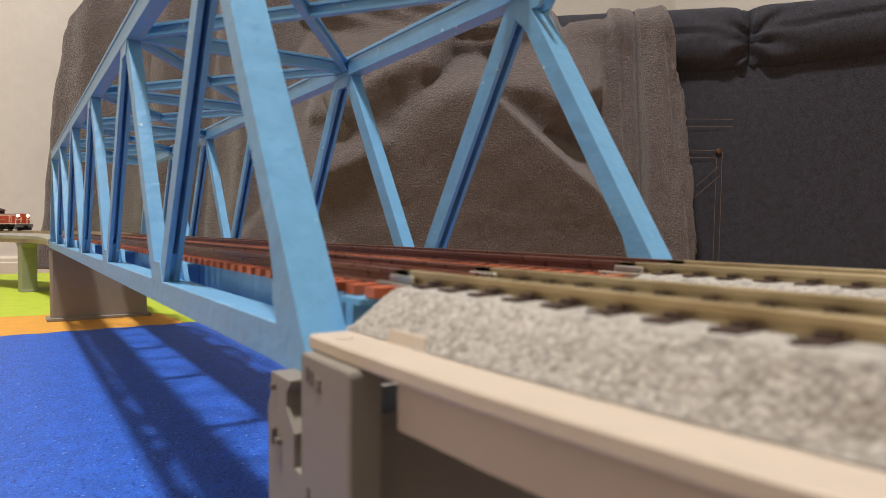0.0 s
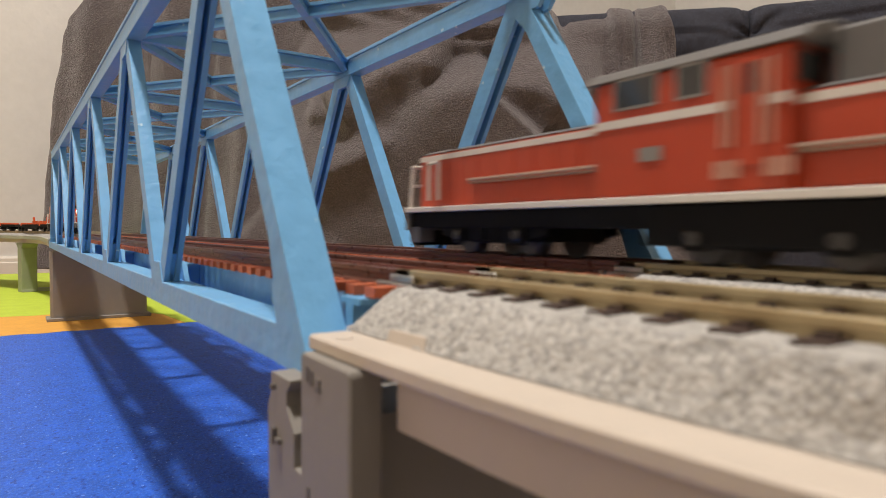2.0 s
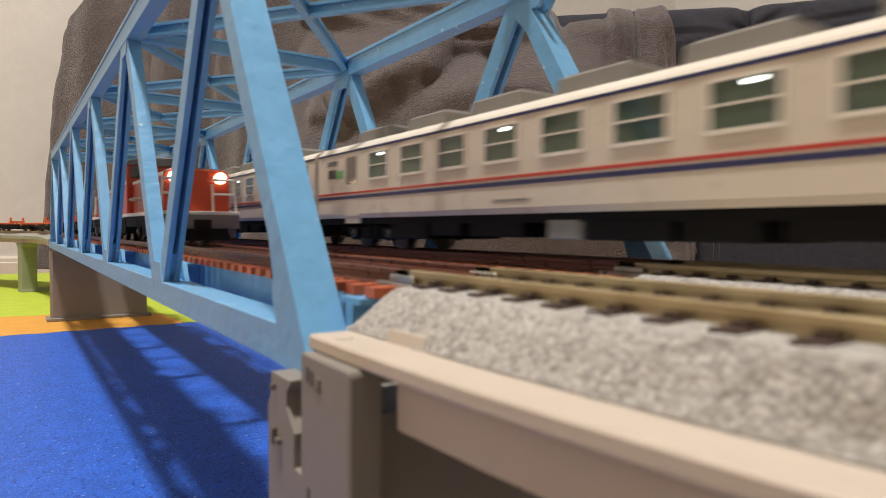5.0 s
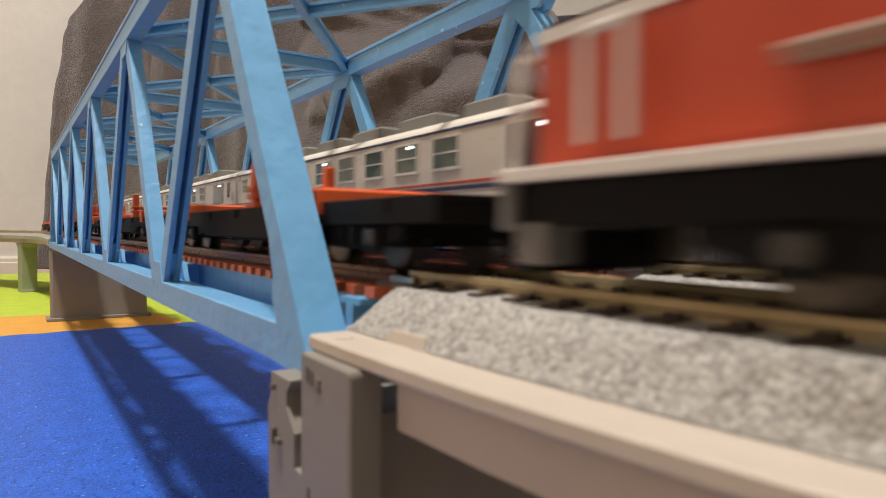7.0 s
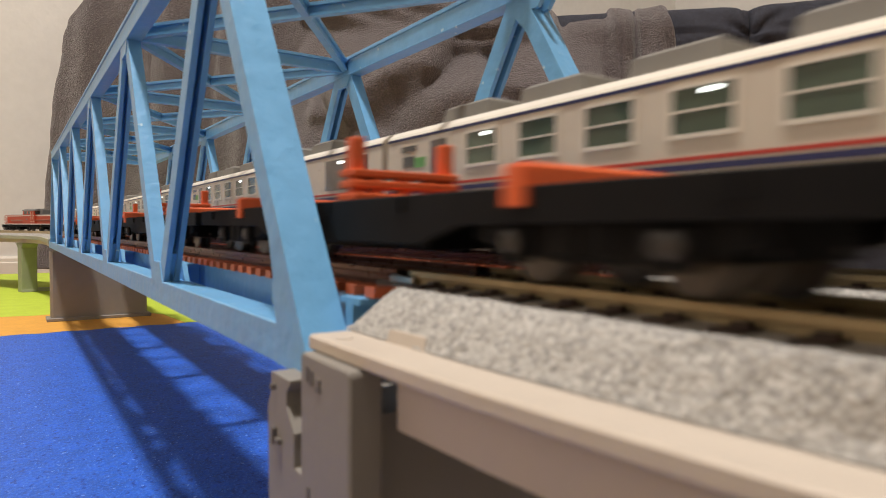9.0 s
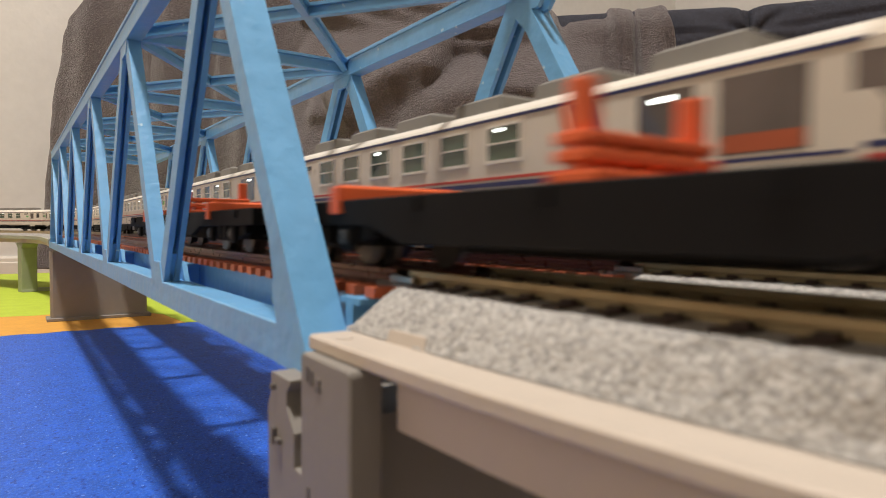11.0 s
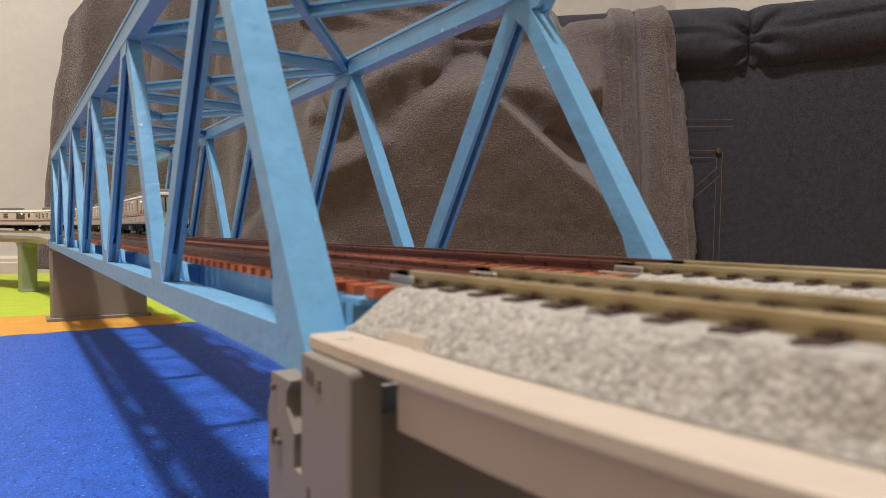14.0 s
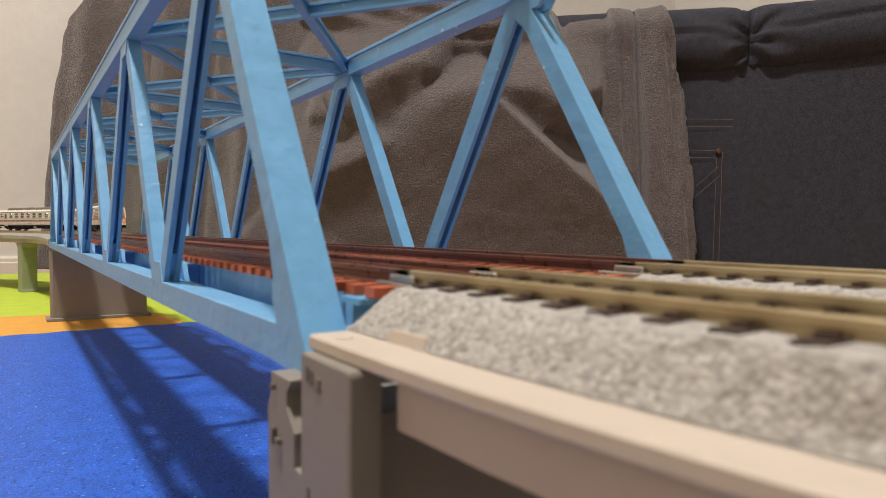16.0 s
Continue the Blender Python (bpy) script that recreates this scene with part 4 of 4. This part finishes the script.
        part("window", Shape().box(2.2, f(9.3, 9.44)[0], 17.6, 3.2, f(9.3, 9.44)[1], 20.6), PANE_DARK, dr)
        hr = Shape()
        for x in (0.4, 1.4, 4.4, 5.4):
            hr.rod((x, sy * 9.75, 12.4), (x, sy * 9.75, 20.6), 0.22)
        part("grab_rail", hr, STRIPE_PINK, cb, "pale red vertical grab rails")
        part("number_bar", Shape().box(13.1, f(9.2, 9.36)[0], 11.9, 16.2, f(9.2, 9.36)[1], 13.5), SOCKET, cb)
        st = Shape()
        for x0 in (-1.6, 3.8):
            for i in range(4):
                st.box(x0 + i * 0.72, f(9.3, 9.5)[0], 9.3, x0 + i * 0.72 + 0.5, f(9.3, 9.5)[1], 11.1)
        part("louvre", st, STRIPE_PINK, cb)
        part("tank_cover", Shape().box(-13.4, f(7.8, 8.75)[0], 2.6, -11.0, f(7.8, 8.6)[1], 6.6), AMBER, lo, "amber marker plate")
    for x0 in (-1.15, 23.15):
        for y0, y1 in ((-8.2, -2.8), (2.8, 8.2)):
            part("end_window", Shape().box(x0 - 0.1, y0, 18.4, x0 + 0.1, y1, 21.4), PANE_DARK, cb)
    # ends
    for way in (1, -1):
        x = h if way > 0 else -tail
        r = Shape()
        for y in (-8.6, -3.2, 3.2, 8.6):
            r.rod((x - way * 0.8, y, 7.8), (x - way * 0.8, y * 0.92, 15.6 if abs(y) > 5 else 14.4), 0.34)
        for y in (-8.2, 3.0):
            r.rod((x - way * 0.8, y, 15.4), (x - way * 0.8, y + 5.2, 15.4), 0.34)
            r.rod((x - way * 0.8, y, 12.0), (x - way * 0.8, y + 5.2, 12.0), 0.3)
        for y in (-8.9, 8.9):
            r.rod((x - way * 7.5, y, 9), (x - way * 7.5, y, 15.5), 0.34).rod((x - way * 10.5, y, 9), (x - way * 10.5, y, 15.5), 0.34).rod((x - way * 7.5, y, 15.5), (x - way * 10.5, y, 15.5), 0.34)
        part("end_railing", r, TRIM_WHITE, lo, "white end handrails")
        b = Shape().box(min(x, x - way * 1.2), -9.2, 3.8, max(x, x - way * 1.2), 9.2, 7.6)
        for y in (-7, 7):
            b.box(min(x - way * 1, x - way * 4), y - 1.6, 1.6, max(x - way * 1, x - way * 4), y + 1.6, 4.4)
        part("buffer_beam", b, LOCO_GREY, lo, "dark grey buffer beam with steps", bevel=0.15)
        part("snow_plough", Shape().prism([(-7, 1.0), (7, 1.0), (6, 3.8), (-6, 3.8)], "x", min(x - way * 1.5, x + way * 1.0), max(x - way * 1.5, x + way * 1.0)), BLACK, lo)
        for y in (-5.2, 5.2):
            lens = part("headlight", Shape().lathe([(0.3, 0), (1.35, 0), (1.35, 0.9), (0.9, 1.1)], "x", (66.3 if way > 0 else 0.7 - tail, y, 15.9), 14), HEAD_WARM if (lit and way > 0) else TRIM_WHITE, lo, "glowing warm headlight" if (lit and way > 0) else "")
        coupler(lo, x, way)
    for bx in (46, 2, -40):
        bogie(lo, bx, 15.0, 2, 26)
    return lo


CAR_L = 161.0
CAR_PITCH = 163.1


def coach(front, label, group):
    """front: a driving cab at the +x end."""
    c = thing("passenger_coach", label, "railway coach", group)
    a = CAR_L / 2
    prof = [(-9.0, 6.3), (-9.35, 7.2), (-9.35, 15.0), (-9.25, 20.6), (-8.9, 21.3), (-7.6, 22.3), (-4.5, 23.2), (0, 23.5), (4.5, 23.2), (7.6, 22.3), (8.9, 21.3), (9.25, 20.6), (9.35, 15.0), (9.35, 7.2), (9.0, 6.3)]
    rings = [[(-a, y, z) for y, z in prof]]
    if front:
        # the nose leans back above the waist
        for s in (0.0, 0.35, 0.7, 1.0):
            ring = []
            for y, z in prof:
                lean = max(0.0, (z - 12.0)) * 0.42
                tuck = 1 - 0.07 * s ** 2
                ring.append((a - 12 + 12 * s - lean * s, y * tuck, z - 0.9 * s * s * (z > 20)))
            rings.append(ring)
    else:
        rings.append([(a, y, z) for y, z in prof])
    body = part("body", Shape().loft(rings), CREAM, c, "cream painted coach body")
    roof = [(-9.32, 20.7), (-8.96, 21.4), (-7.65, 22.4), (-4.5, 23.3), (0, 23.6), (4.5, 23.3), (7.65, 22.4), (8.96, 21.4), (9.32, 20.7)]
    e = a - 13 if front else a - 0.3
    part("roof", Shape().loft([[(x, y, z) for y, z in roof] for x in (-a + 0.3, e)]), ROOF_CREAM, c, "ivory roof")
    n_win = 6 if front else 8
    x_first = a - 57.4 if front else a - 26.0
    for sy in (-1, 1):
        f = lambda p, q: (min(sy * p, sy * q), max(sy * p, sy * q))
        y0, y1 = f(9.28, 9.45)
        part("stripe", Shape().box(-a, *[f(9.2, 9.40)[0], 20.35], e, f(9.2, 9.40)[1], 20.8), NAVY, body, "thin navy line under the roof")
        x_end = a - 46 if front else a - 0.2
        part("stripe", Shape().box(-a + 0.2, y0, 11.45, x_end, y1, 11.9), STRIPE_RED, body, "red waist stripe")
        part("stripe", Shape().box(-a + 0.2, y0, 10.45, x_end, y1, 11.1), NAVY, body, "navy waist stripe")
        for i in range(n_win):
            x1 = x_first - i * 12.65
            x0 = x1 - 7.3
            p0, p1 = f(9.2, 9.42)
            w = part("window", Shape().box(x0, p0, 14.3, x1, p1, 19.3), PANE_GREEN, body, "green tinted window")
            q0, q1 = f(9.3, 9.62)
            fr = Shape().box(x0 - 0.45, q0, 13.85, x1 + 0.45, q1, 14.35).box(x0 - 0.45, q0, 19.25, x1 + 0.45, q1, 19.6).box(x0 - 0.45, q0, 14.35, x0, q1, 19.25).box(x1, q0, 14.35, x1 + 0.45, q1, 19.25)
            fr.box(x0, q0, 16.7, x1, f(9.3, 9.55)[1], 16.95)
            part("frame", fr, ROOF_CREAM, w)
            if i % 3 == 0:
                l0, l1 = f(9.36, 9.5)
                part("cabin_light", Shape().box(x0 + 1.6, l0, 18.6, x0 + 3.6, l1, 19.0), CABIN_LIGHT, w, "bright cabin light")
        # ends: door, marks and small windows; a wide smoky window at the other end of a middle coach
        way = -1 if front else 1
        def span(p, q):
            return (way * a - way * p, way * a - way * q) if way < 0 else (a - q, a - p)
        d0, d1 = span(15.4, 20.0) if not front else (-a + 13.0, -a + 17.6)
        p0, p1 = f(9.2, 9.40)
        d = part("door", Shape().box(d0 - 0.9, p0, 6.6, d1 + 0.9, p1, 20.2), CREAM, body, bevel=0.1)
        part("window", Shape().box(d0, f(9.3, 9.46)[0], 13.6, d1, f(9.3, 9.46)[1], 19.3), PANE_BROWN, d)
        part("step", Shape().box(d0 - 1, f(8.2, 9.2)[0], 5.2, d1 + 1, f(8.2, 9.2)[1], 6.3), CREAM, body)
        if front:
            part("window", Shape().box(-a + 4.5, f(9.2, 9.46)[0], 14.6, -a + 8.5, f(9.2, 9.46)[1], 19.3), PANE_DARK, body)
            m0, n0 = -a + 21, -a + 22
        else:
            w = part("window", Shape().box(-a + 14, f(9.2, 9.44)[0], 12.6, -a + 27, f(9.2, 9.44)[1], 19.4), PANE_BROWN, body, "wide smoky window")
            part("cabin_light", Shape().box(-a + 17, f(9.4, 9.52)[0], 18.4, -a + 20, f(9.4, 9.52)[1], 18.9), CABIN_LIGHT, w, "bright cabin light")
            part("window", Shape().box(-a + 6.5, f(9.2, 9.44)[0], 14.4, -a + 9.5, f(9.2, 9.44)[1], 19.3), PANE_DARK, body)
            part("window", Shape().box(a - 10, f(9.2, 9.44)[0], 15.2, a - 6, f(9.2, 9.44)[1], 17.2), PANE_DARK, body)
            m0, n0 = a - 13.6, a - 10.5
        part("class_mark", Shape().box(m0, f(9.2, 9.44)[0], 15.0, m0 + 3.5, f(9.2, 9.44)[1], 16.8), GREEN_MARK, body, "small green car mark")
        part("name_board", Shape().box(n0, f(9.2, 9.44)[0], 18.1, n0 + 5, f(9.2, 9.44)[1], 19.1), PANE_DARK, body)
        part("lettering_bars", Shape().box(a - 74, f(9.2, 9.42)[0], 8.1, a - 66, f(9.2, 9.42)[1], 8.5), SOCKET, body)
        if front:
            for k0, k1, pane in ((a - 26.6, a - 17.6, PANE_BROWN), (a - 36.8, a - 29.6, PANE_BROWN)):
                p0, p1 = f(9.2, 9.43)
                w = part("window", Shape().box(k0, p0, 11.6, k1, p1, 19.5), pane, body, "tall cab window")
                part("seat", Shape().box(k0 + 0.3, f(9.38, 9.46)[0], 11.8, k1 - 0.3, f(9.38, 9.46)[1], 13.6), SEAT_ORANGE, w, "orange seat behind the glass")
            part("cabin_light", Shape().box(a - 35, f(9.38, 9.52)[0], 18.3, a - 32, f(9.38, 9.52)[1], 18.8), CABIN_LIGHT, body, "bright cabin light")
            t = f(9.22, 9.44)
            w = part("window", Shape().prism([(a - 14.0, 12.2), (a - 2.6, 12.2), (a - 5.4, 19.2), (a - 14.0, 19.5)], "y", sy * 9.1 if sy > 0 else -9.33, 9.33 if sy > 0 else -9.1), PANE_BROWN, body, "slanted corner window")
            part("stripe", Shape().prism([(a - 43.0, 10.4), (a - 40.4, 10.4), (a - 44.4, 20.2), (a - 47.0, 20.2)], "y", *t), NAVY, body, "slanting navy stripe")
            part("stripe", Shape().prism([(a - 46.0, 10.4), (a - 43.8, 10.4), (a - 47.8, 20.2), (a - 50.0, 20.2)], "y", *t), STRIPE_PINK, body, "slanting salmon stripe")
            part("stripe", Shape().box(a - 41, f(9.2, 9.41)[0], 10.8, a - 14, f(9.2, 9.41)[1], 11.2), NAVY, body)
            for zz, mt in ((11.1, NAVY), (10.0, STRIPE_RED), (9.0, NAVY)):
                part("stripe", Shape().box(a - 13, f(9.0, 9.42)[0], zz, a - 1.5, f(9.0, 9.42)[1], zz + 0.6), mt, body)
    if front:
        ws = part("windscreen", Shape().loft([[(a + 0.12, -8.0, 12.4), (a + 0.12, 8.0, 12.4), (a - 3.05, 7.6, 19.8), (a - 3.05, -7.6, 19.8)], [(a - 0.3, -8.0, 12.4), (a - 0.3, 8.0, 12.4), (a - 3.4, 7.6, 19.8), (a - 3.4, -7.6, 19.8)]]), PANE_PALE, c, "large pale smoky windscreen")
        for y in (-8.3, 8.3, -2.6):
            part("pillar", Shape().loft([[(a + 0.2, y - 0.35, 12.2), (a + 0.2, y + 0.35, 12.2), (a - 0.6, y + 0.35, 12.2), (a - 0.6, y - 0.35, 12.2)], [(a - 3.0, y * 0.95 - 0.35, 20.0), (a - 3.0, y * 0.95 + 0.35, 20.0), (a - 3.8, y * 0.95 + 0.35, 20.0), (a - 3.8, y * 0.95 - 0.35, 20.0)]]), CREAM if abs(y) > 3 else BLACK, ws)
        part("roof_visor", Shape().loft([[(a - 3.3, -6.2, 20.4), (a - 3.3, 6.2, 20.4), (a - 4.2, 5.2, 21.4), (a - 4.2, -5.2, 21.4)], [(a - 3.1, -6.2, 20.4), (a - 3.1, 6.2, 20.4), (a - 4.0, 5.2, 21.4), (a - 4.0, -5.2, 21.4)]]), PANE_DARK, c, "dark visor strip over the windscreen")
        part("seat", Shape().box(a - 0.3, 2.5, 12.5, a + 0.2, 7.0, 14.4), SEAT_ORANGE, ws, "orange seat behind the windscreen")
        part("headlight", Shape().box(a - 3.2, -6.6, 19.0, a - 2.6, -5.2, 19.5), CABIN_LIGHT, c, "small bright headlight")
        part("headmark", Shape().box(a - 0.1, -2.6, 8.8, a + 0.35, 2.6, 11.2), GREEN_SIGN, c, "lit green headmark with white wave")
        part("headmark_wave", Shape().prism([(-2.5, 8.9), (2.5, 8.9), (2.5, 9.3), (0.5, 9.7), (-2.5, 9.9)], "x", a + 0.3, a + 0.42), WHITE_SIGN, c)
        for y in (-7, 7):
            part("tail_lamp", Shape().box(a - 0.2, y - 0.9, 9.6, a + 0.3, y + 0.9, 10.8), TAIL_RED, c, "red tail lamp", bevel=0.2)
            part("stripe", Shape().box(a - 0.2, y - 1.9 if y < 0 else y + 1.0, 9.6, a + 0.25, y - 1.0 if y < 0 else y + 1.9, 10.2), NAVY, c)
        part("skirt", Shape().box(a - 10, -8.6, 4.2, a - 0.6, 8.6, 6.3), BLACK, c, bevel=0.3)
    for i in range(6):
        x = a - (32 if front else 20) - i * 20.5
        if x > -a + 12:
            part("air_conditioner", Shape().loft([[(x - 6.5, -5.5, 23.0), (x + 6.5, -5.5, 23.0), (x + 6.5, 5.5, 23.0), (x - 6.5, 5.5, 23.0)], [(x - 6.2, -5.2, 25.2), (x + 6.2, -5.2, 25.2), (x + 6.2, 5.2, 25.2), (x - 6.2, 5.2, 25.2)], [(x - 5.2, -4.2, 25.8), (x + 5.2, -4.2, 25.8), (x + 5.2, 4.2, 25.8), (x - 5.2, 4.2, 25.8)]]), AC_GREY, c, "grey roof air-conditioning unit")
    part("underframe", Shape().box(-a + 1, -8.6, 5.0, a - 1, 8.6, 6.3), BLACK, c)
    rng = random.Random(11)
    x = -38.0
    while x < 36:
        w = rng.choice((6, 9, 13))
        part("equipment_box", Shape().box(x, -8.7, 2.2 + rng.random(), x + w, 8.7, 5.4), SOCKET if rng.random() < 0.35 else BLACK, c, bevel=0.2)
        x += w + rng.choice((1, 2.5, 5))
    for bx in (a - 25, -a + 25):
        bogie(c, bx, 15.0, 2, 25)
    for end in ((-1,) if front else (-1, 1)):
        gx = sorted((end * a, end * (a + 1.2)))
        part("gangway", Shape().box(gx[0], -5.6, 6.6, gx[1], 5.6, 20.6), CREAM, c, "cream gangway frame", bevel=0.2)
    coupler(c, -a, -1)
    if not front:
        coupler(c, a, 1)
    return c


WAGON_PITCH = 112.0


def flat_wagon(label, group):
    w = thing("flat_wagon", label, "goods wagon", group)
    a = WAGON_PITCH / 2 - 2.2
    fish = [(-a, 4.4), (-a, 6.8), (a, 6.8), (a, 4.4), (a - 30, 4.2), (a - 36, 2.6), (-a + 36, 2.6), (-a + 30, 4.2)]
    s = Shape().box(-a, -8.4, 5.9, a, 8.4, 6.8).box(-a, -8.2, 4.4, -a + 1, 8.2, 6.0).box(a - 1, -8.2, 4.4, a, 8.2, 6.0).box(-a + 2, -2, 4.6, a - 2, 2, 6.0)
    part("deck", s, BLACK, w, "black wagon deck", bevel=0.15)
    for sy in (-1, 1):
        part("side_sill", Shape().prism(fish, "y", *sorted((sy * 8.0, sy * 8.9))), BLACK, w, bevel=0.12)
        for i in range(7):
            x = -a + 8 + i * (2 * a - 16) / 6
            part("stake_pocket", Shape().box(x - 0.5, min(sy * 8.8, sy * 9.2), 5.4, x + 0.5, max(sy * 8.8, sy * 9.2), 6.6), BLACK, w)
    for x in (-30.5, 30.5):
        part("bolster", Shape().prism([(x - 1.2, 6.8), (x + 1.2, 6.8), (x + 1.1, 8.1), (x + 0.7, 8.4), (x - 0.7, 8.4), (x - 1.1, 8.1)], "y", -8.8, 8.8), WAGON_ORANGE, w, "low orange loading bolster")
        for sy in (-1, 1):
            part("bolster_leg", Shape().box(x - 1.0, min(sy * 8.8, sy * 9.3), 5.4, x + 1.0, max(sy * 8.8, sy * 9.3), 8.2), WAGON_ORANGE, w, bevel=0.1)
    for zz, wide in ((7.3, 2.2), (8.7, 1.6), (9.9, 1.5)):
        part("rack_beam", Shape().box(0.5 - wide, -7.0, zz - 0.4, 0.5 + wide, 7.0, zz + 0.4), WAGON_ORANGE, w, "orange cross beam of the raised rack", bevel=0.12)
    for y in (-3.6, 0, 3.6):
        part("rack_post", Shape().box(-0.4, y - 0.7, 6.8, 1.4, y + 0.7, 9.6), WAGON_ORANGE, w)
    for y in (-5.8, 5.8):
        part("stake", Shape().box(-0.3, y - 0.8, 6.8, 1.3, y + 0.8, 13.8), WAGON_ORANGE, w, "upright orange stake", bevel=0.15)
    for x in (-a + 18, a - 18):
        bogie(w, x, 12.5, 2, 22)
    part("brake_gear", Shape().box(-14, -5, 2.0, 14, 5, 6.6), BLACK, w)
    coupler(w, a, 1)
    coupler(w, -a, -1)
    return w


def track_pose(track, s, half, flip):
    """The pose of a vehicle whose middle is at s on a track, standing on two bogies."""
    ty, r = TRACK_Y[track], CURVE_R[track]
    x0, y0, _ = arc(ty, r, s - half)
    x1, y1, _ = arc(ty, r, s + half)
    turn = math.degrees(math.atan2(y1 - y0, x1 - x0)) + (180 if flip else 0)
    return pose((x0 + x1) / 2 * MM, (y0 + y1) / 2 * MM, RAIL_Z * MM, 0, 0, turn)


FAR_SPEED, NEAR_SPEED = -114.0, 128.5
CONSIST = []


def make_trains():
    # far track: locomotive and six coaches, heading towards the far end
    nose = -25.5 - 136.0 + 114.0 * 3.0      # where the nose stands at 0 s
    lo = locomotive(False, 58.5, "vermilion diesel locomotive with white trim, hauling the cream coaches", "diesel locomotives")
    CONSIST.append((lo, 1, nose + 67.0, FAR_SPEED, 43, True))
    first = coach(True, "cream coach with a driving cab, navy and red stripes", "cream coaches")
    middle = coach(False, "cream coach with green windows, navy and red stripes", "cream coaches")
    for i in range(6):
        s = nose + 136.0 + CAR_PITCH * (i + 0.5)
        ob = first if i == 0 else middle if i == 1 else copy_thing(first if i == 5 else middle, Matrix.Identity(4))
        CONSIST.append((ob, 1, s, FAR_SPEED, CAR_L / 2 - 25, i != 5))
    # near track: locomotive with its headlights on and six flat wagons
    nose = 152.0 - 128.5 * 7.0
    lo = locomotive(True, 67.0, "vermilion diesel locomotive with lit headlights, hauling flat wagons", "diesel locomotives")
    CONSIST.append((lo, 0, nose - 67.0, NEAR_SPEED, 43, False))
    wg = flat_wagon("black flat wagon with orange loading racks and stakes", "flat wagons")
    for i in range(6):
        ob = wg if i == 0 else copy_thing(wg, Matrix.Identity(4))
        CONSIST.append((ob, 0, nose - 140.0 - WAGON_PITCH * (i + 0.5), NEAR_SPEED, WAGON_PITCH / 2 - 16.5, False))


make_trains()


def motions():
    for ob, track, s0, v, half, flip in CONSIST:
        walk(ob, [(t / 2, track_pose(track, s0 + v * t / 2, half, flip)) for t in range(33)])


motions()
